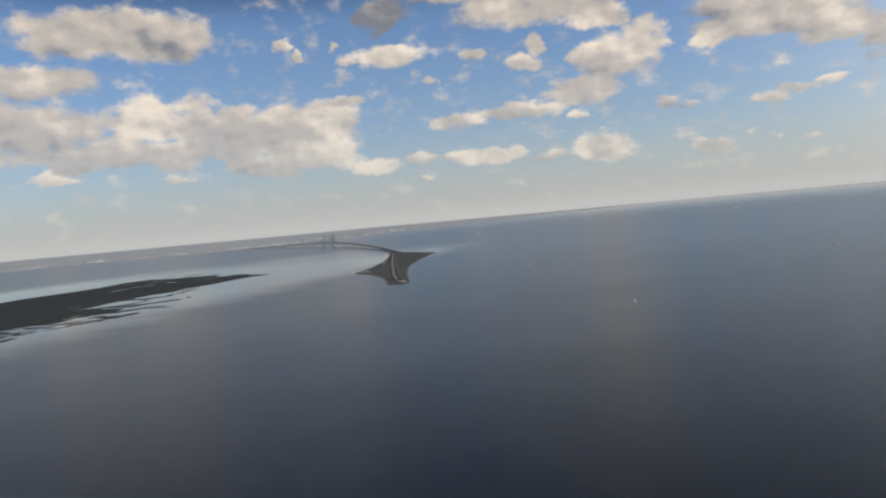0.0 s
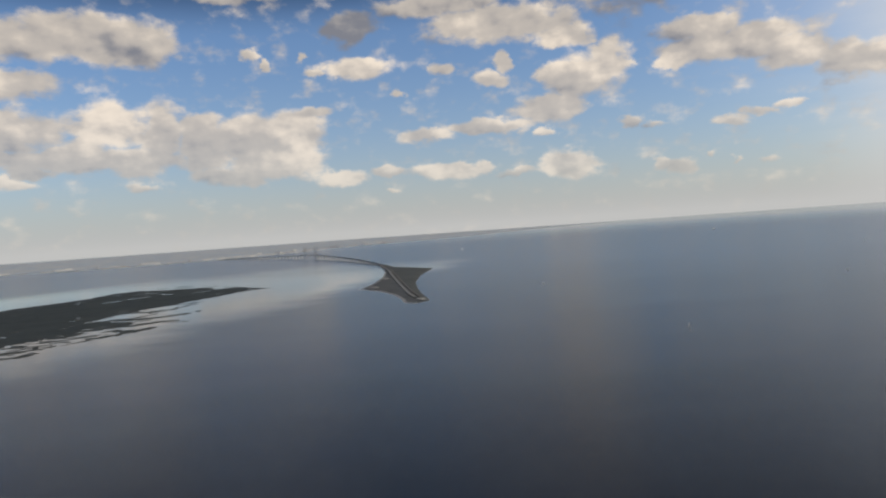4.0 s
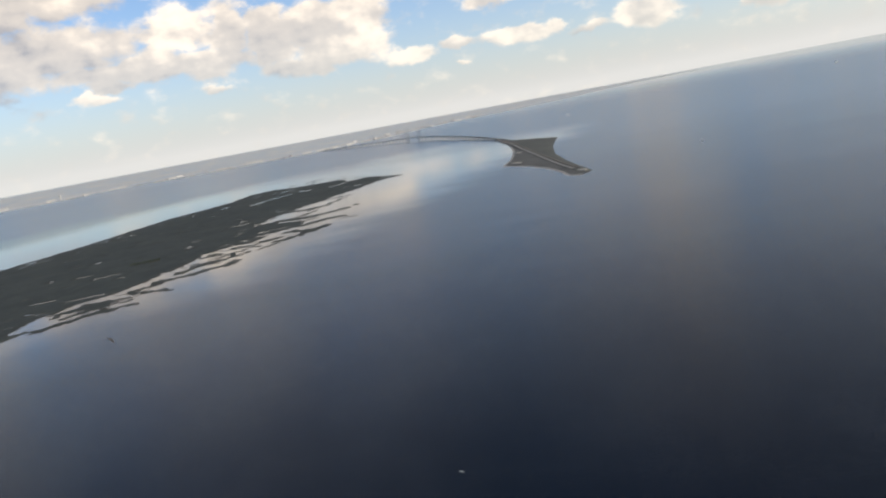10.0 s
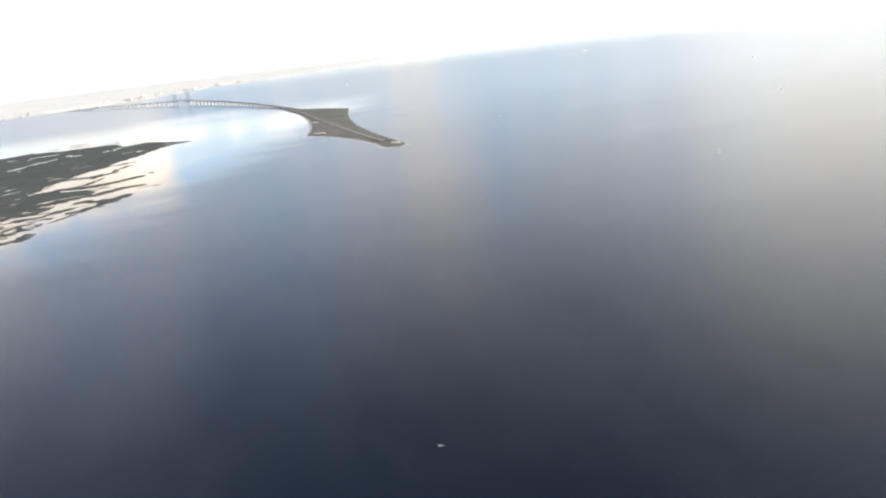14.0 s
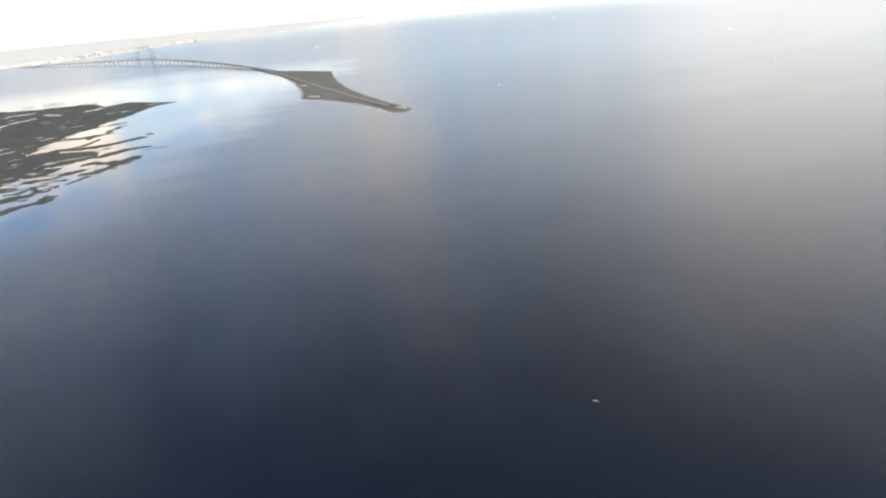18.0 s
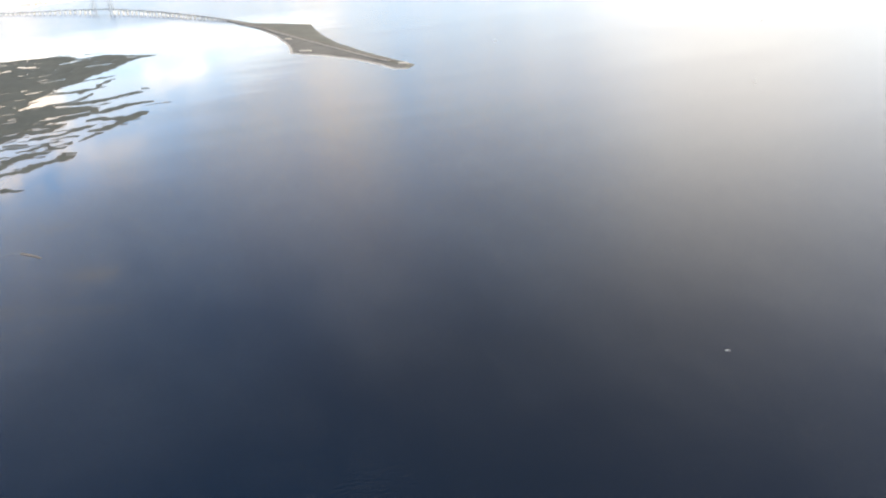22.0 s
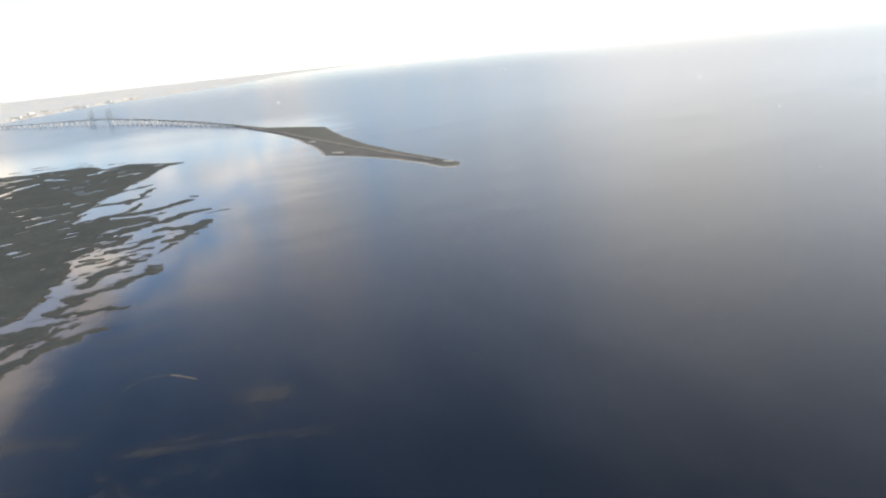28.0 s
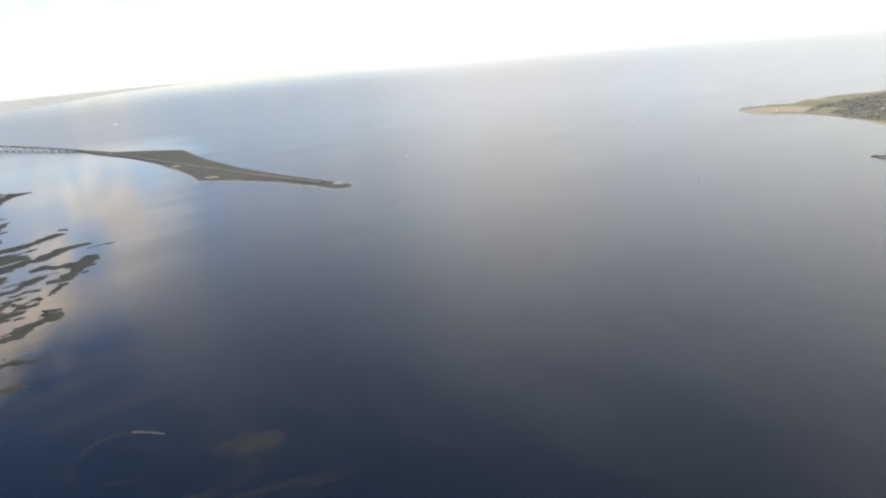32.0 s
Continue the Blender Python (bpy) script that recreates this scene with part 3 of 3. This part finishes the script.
# ---------------------------------------------------------------- the made island
ISLAND = [(-125, 1030), (-112, 930), (-105, 840), (-102, 760), (-104, 690), (-107, 650), (-112, 619), (-93, 585), (-80, 545), (-73, 512),
          (-70, 481), (-62, 474), (-53, 487), (-57, 525), (-62, 575), (-66, 655), (-63, 735), (-58, 790), (-50, 858), (-74, 907), (-100, 950), (-115, 1030)]


def island_height(x, y):
    d = inside_distance(x, y, ISLAND)
    d = d + 0.8 * fbm(x / 6, y / 6, 3)
    rise = np.clip(d / 6, -0.3, 1)
    return np.where(rise > 0, rise * 0.55, rise) + np.where(d > 6, 0.25 * np.clip((d - 6) / 8, 0, 1) * (fbm(x / 18, y / 18, 4) + 0.6), 0)


made = terrain("made_island", np.arange(-132, -44, 1.0), np.arange(466, 1036, 1.5), island_height, M_GRAVEL)
tagged(made, "long flat man-made island of grey-brown gravel and scrub", "island")
ROAD = spline([(-124, 1030), (-112, 930), (-102, 867), (-93, 770), (-82, 665), (-75, 600), (-69, 548), (-63, 508)], 4.0)
part("road", ribbon("road", ROAD, 2.6, 1.02, M_ROAD), M_ROAD, made, "pale concrete motorway along the island")
RAIL = ROAD + np.array([3.6, 0.6])
part("railway", ribbon("railway", RAIL, 1.6, 0.98, M_BALLAST), M_BALLAST, made, "brown ballast bed of the double railway track")


def patch(name, x, y, rx, ry, turn, mat, z):
    n = 20
    ring = []
    for k in range(n):
        q = 2 * math.pi * k / n
        r = 0.8 + 0.25 * random.random()
        px, py = rx * r * math.cos(q), ry * r * math.sin(q)
        c, s = math.cos(turn), math.sin(turn)
        ring.append((x + px * c - py * s, y + px * s + py * c))
    v = [(*p, z) for p in ring] + [(*p, z - 1.2) for p in ring]
    f = [tuple(range(n))] + [(k, k + n, (k + 1) % n + n, (k + 1) % n) for k in range(n)]
    return mesh_of(name, v, f, mat)


for x, y, rx, ry, turn in ((-100, 619, 6, 4, -0.9), (-97, 722, 3.5, 5, 0.2), (-59, 494, 3.0, 5, 0.2)):
    part("gravel_yard", patch("gravel_yard", x, y, rx, ry, turn, M_PALE, 1.12), M_PALE, made, "pale bare gravel yard")

# ---------------------------------------------------------------- the bridge
SPAN = 18.4
LINE = spline([(-121, 1012), (-136, 1062), (-162, 1150), (-195, 1250), (-240, 1368), (-290, 1475), (-360, 1595), (-440, 1710), (-530, 1838), (-600, 1935)], SPAN)
bridge = tagged(new("bridge"), "long curved bridge on pale concrete piers with four cable-stayed towers", "bridge")
count = len(LINE)
s_at = np.arange(count) * SPAN
TOWER_S = 500.0
deck_z = 1.6 + 7.0 * np.clip(1 - np.abs(s_at - TOWER_S) / 520, 0, 1) ** 0.8

bm = bmesh.new()
box(bm, -0.05, SPAN + 0.05, -1.6, 1.6, -0.22, 0.0)
UPPER = bpy.data.meshes.new("upper_deck")
bm.to_mesh(UPPER)
UPPER.materials.append(M_ASPHALT)
bm = bmesh.new()
box(bm, -0.05, SPAN + 0.05, -1.0, 1.0, -1.8, -1.3)
LOWER = bpy.data.meshes.new("lower_deck")
bm.to_mesh(LOWER)
LOWER.materials.append(M_CONCRETE)
TRUSSES = []
for side in (-1, 1):
    v, f = [], []
    for half in (0, 1):
        line = [(SPAN / 14 * k, side * (1.0 if k % 2 == 0 else 1.4) + 0.1 * half, (-1.35 if k % 2 == 0 else -0.2)) for k in range(15)]
        v += [(x + o, y, z) for x, y, z in line for o in (-0.11, 0.11)]
    for k in range(14):
        a, b = 2 * k, 30 + 2 * k
        f += [(a, a + 1, a + 3, a + 2), (b + 1, b, b + 2, b + 3), (a, a + 2, b + 2, b), (a + 3, a + 1, b + 1, b + 3)]
    TRUSSES.append(mesh_of("truss", v, f, M_STEEL))


def pier_mesh(h):
    bm = bmesh.new()
    box(bm, -1.0, 1.0, -1.6, 1.6, -0.6, 0.35)
    for sy in (-1, 1):
        box(bm, -0.55, 0.55, sy * 0.95 - 0.60, sy * 0.95 + 0.60, 0.35, h, 0.85)
    box(bm, -0.45, 0.45, -1.35, 1.35, h, h + 0.25)
    me = bpy.data.meshes.new("pier")
    bmesh.ops.recalc_face_normals(bm, faces=bm.faces[:])
    bm.to_mesh(me)
    bm.free()
    me.materials.append(M_CONCRETE)
    return me


for k in range(count - 1):
    p, q = LINE[k], LINE[k + 1]
    turn = math.degrees(math.atan2(q[1] - p[1], q[0] - p[0]))
    tilt = -math.degrees(math.atan2(deck_z[k + 1] - deck_z[k], SPAN))
    m = pose(p[0], p[1], deck_z[k], 0, tilt, turn)
    part("upper_deck", UPPER, None, bridge, at=m)
    for side in TRUSSES:
        part("truss", side, None, bridge, at=m)
    part("lower_deck", LOWER, None, bridge, at=m)
    if k and abs(s_at[k] - TOWER_S) > 34:
        part("pier", pier_mesh(max(deck_z[k] - 1.75, 0.5)), None, bridge, at=pose(p[0], p[1], 0, 0, 0, turn))


def along(s):
    x, y = np.interp(s, s_at, LINE[:, 0]), np.interp(s, s_at, LINE[:, 1])
    x2, y2 = np.interp(s + 1, s_at, LINE[:, 0]), np.interp(s + 1, s_at, LINE[:, 1])
    return x, y, np.interp(s, s_at, deck_z), math.degrees(math.atan2(y2 - y, x2 - x))


for s in (TOWER_S - 32, TOWER_S + 32):
    x, y, z, turn = along(s)
    for side in (-2.4, 2.4):
        bm = bmesh.new()
        box(bm, -1.0, 1.0, -0.9, 0.9, -0.5, 0.8)
        box(bm, -0.5, 0.5, -0.45, 0.45, 0.8, 26.5, 0.55)
        tower = part("tower", bm, M_TOWER, bridge, "tall grey concrete tower leg", pose(x, y, 0, 0, 0, turn) @ pose(0, side, 0))
        bm = bmesh.new()
        for k in range(1, 11):
            for d in (-1, 1):
                beam(bm, (d * k * 2.9, -0.35 * np.sign(side), z), (0, 0, 11 + k * 1.35), 0.02)
        part("stay_cable", bm, M_STEEL, tower, "fan of thin stay cables")

# ---------------------------------------------------------------- far coast
COAST = [(-4600, 1250), (-2400, 1500), (-1600, 1660), (-1240, 1790), (-1190, 1890), (-1110, 1930), (-960, 1835), (-840, 1875), (-720, 1925), (-600, 1985),
         (-520, 2060), (-450, 2230), (-340, 2540), (-150, 2720), (100, 3030), (300, 3500), (520, 3940), (800, 4300), (1200, 4700), (-500, 5200), (-3500, 4200), (-5000, 2500)]


def coast_height(x, y):
    d = inside_distance(x, y, COAST) + 25 * fbm(x / 130, y / 130, 4)
    return np.clip(d / 30, -0.3, 1) * 0.8 + np.where(d > 30, np.clip((d - 30) / 900, 0, 1) * 5 * (1 + fbm(x / 500, y / 500, 3)), 0)


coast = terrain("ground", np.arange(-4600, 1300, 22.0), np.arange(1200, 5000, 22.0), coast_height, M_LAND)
tagged(coast, "low far coast of fields and town, haze painted in its colour", "coast", kind="structure")


def coast_top(x, y):
    return float(coast_height(np.array([[x]]), np.array([[y]]))[0, 0])


def building(name, label, category, lx, ly, lz, wall_mat, roof_mat, gable):
    b = tagged(new(name), label, category)
    bm = bmesh.new()
    box(bm, -lx / 2, lx / 2, -ly / 2, ly / 2, -0.5, lz)
    part("wall", bm, wall_mat, b)
    bm = bmesh.new()
    if gable:
        o = 0.08 * ly
        v = [bm.verts.new(p) for p in ((-lx / 2 - o, -ly / 2 - o, lz), (lx / 2 + o, -ly / 2 - o, lz), (lx / 2 + o, ly / 2 + o, lz), (-lx / 2 - o, ly / 2 + o, lz),
                                       (-lx / 2 - o, 0, lz + ly * 0.45), (lx / 2 + o, 0, lz + ly * 0.45))]
        for f in ((0, 1, 5, 4), (2, 3, 4, 5), (1, 2, 5), (3, 0, 4), (3, 2, 1, 0)):
            bm.faces.new([v[i] for i in f])
    else:
        box(bm, -lx / 2 - 0.05, lx / 2 + 0.05, -ly / 2 - 0.05, ly / 2 + 0.05, lz, lz + 0.18)
    part("roof", bm, roof_mat, b)
    return b


rng = random.Random(11)
kinds = [building("apartment_block", "pale rendered apartment block on the far shore", "building", 18, 4, 0.8, M_WHITE, M_GREYROOF, False),
         building("warehouse", "long white waterside warehouse on the far shore", "building", 34, 8, 0.6, M_WHITE, M_GREYROOF, False),
         building("apartment_block", "sand-coloured apartment block on the far shore", "building", 14, 4, 1.0, M_OCHRE, M_GREYROOF, False),
         building("storage_hall", "low pale hall with a ridged roof on the far shore", "building", 22, 7, 0.8, M_WHITE, M_CONCRETE, True)]
shore = spline(COAST[2:14], 9.0)
for k, p in enumerate(shore):
    if rng.random() < 0.8 and p[1] < 2700:
        inland = 14 + 110 * rng.random() ** 2.5
        d = shore[min(k + 1, len(shore) - 1)] - p
        d = d / max(np.linalg.norm(d), 1e-6)
        x, y = p[0] - d[1] * inland + rng.uniform(-6, 6), p[1] + d[0] * inland
        z = coast_top(x, y)
        if z < 0.2:
            continue
        src = kinds[rng.randrange(4)]
        copy_thing(src, pose(x, y, z - 0.1, 0, 0, math.degrees(math.atan2(d[1], d[0])) + rng.choice((0, 0, 90)) + rng.uniform(-15, 15)))
for i, b in enumerate(kinds):
    x, y = -980 + 60 * i, 1905 + 14 * i
    b.matrix_basis = pose(x, y, coast_top(x, y) - 0.1, 0, 0, 15)



def twisted_tower(x, y, height, width):
    """A white high-rise of nine stacked blocks, each turned a little further than the one below."""
    t = tagged(new("high_rise"), "tall white twisted tower block on the far shore", "building")
    step = height / 9
    for k in range(9):
        bm = bmesh.new()
        box(bm, -width / 2, width / 2, -width / 2, width / 2, 0, step * 0.93, 0.98)
        block = part("block", bm, M_WHITE, t, at=pose(0, 0, k * step, 0, 0, 11 * k))
        bm = bmesh.new()
        box(bm, -width * 0.44, width * 0.44, -width * 0.44, width * 0.44, step * 0.93, step)
        part("recess", bm, M_GLASS, block)
    t.matrix_basis = pose(x, y, coast_top(x, y) - 0.1, 0, 0, 20)
    return t


twisted_tower(-1291, 1846, 13.0, 3.0)

# ---------------------------------------------------------------- near coast with the harbour
CAPE = [(262, 306), (283, 343), (301, 381), (303, 402), (297, 425), (312, 452), (331, 463), (348, 452), (360, 456), (368, 437), (403, 441),
        (440, 424), (475, 405), (560, 380), (800, 300), (800, 60), (500, 80), (330, 180), (270, 240)]


def cape_height(x, y):
    d = inside_distance(x, y, CAPE) + 5 * fbm(x / 22, y / 22, 4)
    return np.clip(d / 8, -0.3, 1) * 0.5 + np.where(d > 8, 0.4 * np.clip(d / 60, 0, 1) * (fbm(x / 30, y / 30, 3) + 0.7), 0)


def sandy(n, pos, col):
    z = n.add("ShaderNodeSeparateXYZ", ins={0: pos}).outputs[2]
    r = n.vec("LENGTH", n.vec("MULTIPLY", n.vec("SUBTRACT", pos, (318, 425, 0)), (1 / 40, 1 / 44, 0)))
    col = n.mix(n.ramp(r, 1.0, 0.5), col, (0.46, 0.41, 0.33, 1))
    field = n.vec("LENGTH", n.vec("MULTIPLY", n.vec("SUBTRACT", pos, (403, 431, 0)), (1 / 9, 1 / 6, 0)))
    col = n.mix(n.ramp(field, 1.0, 0.8), col, (0.56, 0.53, 0.46, 1))
    return n.mix(n.ramp(z, 0.32, 0.10), col, (0.50, 0.47, 0.41, 1))


# grass base colours lightened to paint in the haze over the cape
M_CAPE = material("hazed_cape_land", (0.21, 0.23, 0.14), (0.31, 0.30, 0.21), 0.95, 0.025, 0.4, 0.3, extra=sandy)
cape = terrain("ground", np.arange(240, 700, 2.2), np.arange(120, 475, 2.2), cape_height, M_CAPE)
tagged(cape, "low green cape with sandy point, woods and village", "coast", kind="structure")


def blob(bm, x, y, z, r, h, seed):
    g = random.Random(seed)
    ring = []
    for k, (zz, rr) in enumerate(((0.0, 0.7), (0.35, 1.0), (0.7, 0.75))):
        ring.append([bm.verts.new((x + rr * r * g.uniform(0.75, 1.2) * math.cos(q), y + rr * r * g.uniform(0.75, 1.2) * math.sin(q), z + h * zz * g.uniform(0.85, 1.15)))
                     for q in (1.047 * i + 0.5 * k for i in range(6))])
    top = bm.verts.new((x, y, z + h))
    for a, b in zip(ring, ring[1:]):
        for i in range(6):
            bm.faces.new((a[i], a[(i + 1) % 6], b[(i + 1) % 6], b[i]))
    for i in range(6):
        bm.faces.new((ring[-1][i], ring[-1][(i + 1) % 6], top))


WOOD = [(304, 390), (291, 350), (270, 306), (300, 250), (420, 190), (600, 190), (600, 335), (480, 388), (400, 402), (345, 408)]
bm = bmesh.new()
made_trees = 0
while made_trees < 3600:
    x, y = rng.uniform(265, 485), rng.uniform(200, 412)
    gx, gy = np.array([[x]]), np.array([[y]])
    if inside_distance(gx, gy, WOOD)[0, 0] < rng.uniform(0, 6) or fbm(gx / 38 + 9, gy / 38, 3)[0, 0] < -0.5:
        continue
    blob(bm, x, y, float(cape_height(gx, gy)[0, 0]) - 0.1, rng.uniform(1.2, 2.8), rng.uniform(0.25, 0.6), made_trees)
    made_trees += 1
for face in bm.faces:
    face.smooth = True
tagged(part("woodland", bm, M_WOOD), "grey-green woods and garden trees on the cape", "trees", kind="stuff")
for line in ([(328, 460), (338, 455), (346, 452)], [(352, 448), (358, 444), (364, 437)], [(306, 414), (311, 402), (307, 398)]):
    pts = spline(line, 1.1)
    bm = bmesh.new()
    for k, p in enumerate(pts):
        blob(bm, p[0] + rng.uniform(-.4, .4), p[1] + rng.uniform(-.4, .4), 0.1, 0.8, rng.uniform(0.5, 0.9), 900 + k)
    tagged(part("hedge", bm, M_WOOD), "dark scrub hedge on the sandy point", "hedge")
cottage = building("house", "white village house with a red tiled roof", "house", 2.0, 1.2, 0.8, M_WHITE, M_ROOF, True)
cottage.matrix_basis = pose(330, 330, float(cape_height(np.array([[330.]]), np.array([[330.]]))[0, 0]) - 0.05, 0, 0, 20)
for k in range(46):
    x, y = rng.uniform(285, 430), rng.uniform(230, 400)
    gx, gy = np.array([[x]]), np.array([[y]])
    if inside_distance(gx, gy, CAPE)[0, 0] > 9:
        tagged(copy_thing(cottage, pose(x, y, float(cape_height(gx, gy)[0, 0]) - 0.05, 0, 0, rng.uniform(0, 180))), group="village houses")


hall = building("hall", "long white hall among fields on the cape", "building", 3.2, 1.3, 0.6, M_WHITE, M_CONCRETE, True)
for k, (x, y) in enumerate(((345, 372), (331, 360), (330, 342), (313, 418))):
    m = pose(x, y, float(cape_height(np.array([[float(x)]]), np.array([[float(y)]]))[0, 0]) + 0.25, 0, 0, 130 + 20 * k)
    if k == 0:
        hall.matrix_basis = m
    else:
        copy_thing(hall, m)


def breakwater(line, width, label):
    pts = spline(line, 1.4)
    bm = bmesh.new()
    for k, p in enumerate(pts):
        for j in range(2):
            blob(bm, p[0] + rng.uniform(-.4, .4) * width, p[1] + rng.uniform(-.4, .4) * width, -0.15, width * 0.7, 0.5 + 0.2 * rng.random(), k * 7 + j)
    return tagged(part("breakwater", bm, M_STONE), label, "breakwater")


breakwater([(147, 263), (152, 258), (164, 251), (180, 246)], 1.1, "dark stone harbour breakwater reaching into the sea")
breakwater([(147, 262), (143, 255), (146, 247), (156, 240)], 1.0, "dark stone harbour mole round the basin")

# ---------------------------------------------------------------- sandbar and marker off the marsh island
bar_line = spline([(-258, 240), (-255, 243.6), (-251, 245.2), (-246, 243.6), (-240, 236.6)], 0.6)
n = len(bar_line)
wd = 0.75 * np.sin(np.linspace(0.25, math.pi - 0.25, n)) ** 0.8 + 0.2
dry = int(n * 0.6)
bar = tagged(part("sandbar", ribbon("sandbar", bar_line[dry:], wd[dry:], 0.07, M_WET), M_WET), "thin curved bar of wet brown sand breaking the water", "sandbar")
part("shoal", ribbon("shoal", bar_line[:dry + 2], 0.5 + 0.9 * np.sin(np.linspace(0.2, math.pi * 0.6, dry + 2)), 0.006, M_SHOAL), M_SHOAL, bar, "brown drowned end of the bar")

# ---------------------------------------------------------------- boats
def hull(bm, length, beam_, depth):
    rings = []
    for t in (0.0, 0.2, 0.45, 0.7, 0.88, 1.0):
        x = (t - 0.5) * length
        b = beam_ / 2 * (0.82 if t == 0 else 1.0 if t < 0.6 else math.sqrt(max(1 - ((t - 0.55) / 0.46) ** 2, 0.0004)))
        sheer = depth * (1 + 0.35 * t * t)
        rings.append([bm.verts.new(p) for p in ((x, -b, sheer), (x, -b * 0.8, 0.0), (x, 0, -depth * 0.4), (x, b * 0.8, 0.0), (x, b, sheer))])
    for a, b in zip(rings, rings[1:]):
        for i in range(4):
            bm.faces.new((a[i], b[i], b[i + 1], a[i + 1]))
        bm.faces.new((a[4], b[4], b[0], a[0]))
    bm.faces.new(rings[0])
    bm.faces.new(rings[-1][::-1])
    return bm


def motor_boat(length, label, m, dark=False, wake=True):
    b = tagged(new("motor_boat"), label, "boat")
    L = length
    part("hull", hull(bmesh.new(), L, L * 0.28, L * 0.08), M_HULLRED if dark else M_HULL, b)
    part("deckhouse", box(bmesh.new(), -L * 0.3, L * 0.05, -L * 0.1, L * 0.1, L * 0.09, L * 0.22, 0.88), M_HULL, b)
    part("window", box(bmesh.new(), -L * 0.285, L * 0.035, -L * 0.099, L * 0.099, L * 0.15, L * 0.185, 0.97), M_GLASS, b)
    bm = bmesh.new()
    beam(bm, (-L * 0.15, 0, L * 0.2), (-L * 0.15, 0, L * 0.4), L * 0.01)
    part("mast", bm, M_HULL, b)
    b.matrix_basis = m
    if wake:
        v = [(-L * .45, -L * .10, .01), (-L * .45, L * .10, .01), (-L * .9, L * .13, .008), (-L * .9, -L * .13, .008), (-L * 1.3, L * .06, .006), (-L * 1.3, -L * .06, .006)]
        part("wake", mesh_of("wake", v, [(0, 1, 2, 3), (3, 2, 4, 5)], M_FOAM), M_FOAM, b, "short white wake")
    return b


def sail_boat(length, label, m):
    b = tagged(new("sailing_boat"), label, "boat")
    L = length
    part("hull", hull(bmesh.new(), L, L * 0.3, L * 0.09), M_HULL, b)
    bm = bmesh.new()
    beam(bm, (L * 0.08, 0, L * 0.05), (L * 0.08, 0, L * 1.35), L * 0.012)
    part("mast", bm, M_STEEL, b)
    for name, pts in (("mainsail", ((0.06, 0, 0.2), (-0.42, 0.08, 0.2), (0.06, 0, 1.32))), ("foresail", ((0.48, 0, 0.14), (0.1, 0.08, 0.18), (0.09, 0, 1.15)))):
        v = [Vector(p) * L for p in pts]
        off = Vector((0, 0.012 * L, 0))
        bm = bmesh.new()
        vs = [bm.verts.new(p) for p in v] + [bm.verts.new(p + off) for p in v]
        for f in ((0, 1, 2), (5, 4, 3), (0, 3, 4, 1), (1, 4, 5, 2), (2, 5, 3, 0)):
            bm.faces.new([vs[i] for i in f])
        part(name, bm, M_SAIL, b)
    b.matrix_basis = m
    return b


def cargo_ship(length, label, m):
    b = tagged(new("ship"), label, "ship")
    L = length
    part("hull", hull(bmesh.new(), L, L * 0.16, L * 0.07), M_HULL, b)
    part("bridge_house", box(bmesh.new(), -L * 0.42, -L * 0.22, -L * 0.065, L * 0.065, L * 0.07, L * 0.2), M_HULL, b)
    part("window", box(bmesh.new(), -L * 0.425, -L * 0.215, -L * 0.06, L * 0.06, L * 0.165, L * 0.18), M_GLASS, b)
    part("funnel", box(bmesh.new(), -L * 0.4, -L * 0.34, -L * 0.025, L * 0.025, L * 0.2, L * 0.27), M_HULLRED, b)
    part("hatch", box(bmesh.new(), -L * 0.18, L * 0.3, -L * 0.05, L * 0.05, L * 0.075, L * 0.1), M_CONCRETE, b)
    b.matrix_basis = m
    return b


motor_boat(0.62, "small white motor boat with a short wake on open water", pose(-116, 120, 0, 0, 0, 155))
sail_boat(1.5, "small white sailing boat on open water", pose(53.5, 305, 0, 0, 0, 60))
cargo_ship(5.0, "white coaster under way on the sound", pose(424, 806, 0, 0, 0, 35))
cargo_ship(11.0, "white ship far out on the sound", pose(573, 1625, 0, 0, 0, 35))
motor_boat(2.6, "white working boat off the island's end", pose(31.5, 552, 0, 0, 0, 45))
motor_boat(3.0, "white motor boat off the cape", pose(226, 493, 0, 0, 0, 40))
cargo_ship(6.0, "pale ship beyond the made island", pose(9, 1442, 0, 0, 0, 40))

# ---------------------------------------------------------------- trees on the marsh island

def tree(x, y, z, h):
    t = tagged(new("tree"), "dark broad-leaved tree on the marsh", "tree", "farm trees")
    bm = bmesh.new()
    bmesh.ops.create_cone(bm, segments=6, radius1=0.09 * h, radius2=0.04 * h, depth=h * 0.6, matrix=pose(0, 0, h * 0.28))
    part("trunk", bm, M_BARK, t)
    bm = bmesh.new()
    for k in range(16):
        q, r = rng.uniform(0, 6.28), rng.uniform(0, 0.32) * h
        blob(bm, r * math.cos(q), r * math.sin(q), h * rng.uniform(0.28, 0.75), h * 0.14, h * 0.2, k + 50)
    part("crown", bm, M_LEAF, t)
    t.matrix_basis = pose(x, y, z)
    return t


first = tree(-324, 405, 0.15, 1.6)
for k in range(15):
    copy_thing(first, pose(-323 + k * 1.0 + rng.uniform(-.4, .4), 405.4 + k * 0.35 + rng.uniform(-.5, .5), 0.15, 0, 0, rng.uniform(0, 360)))
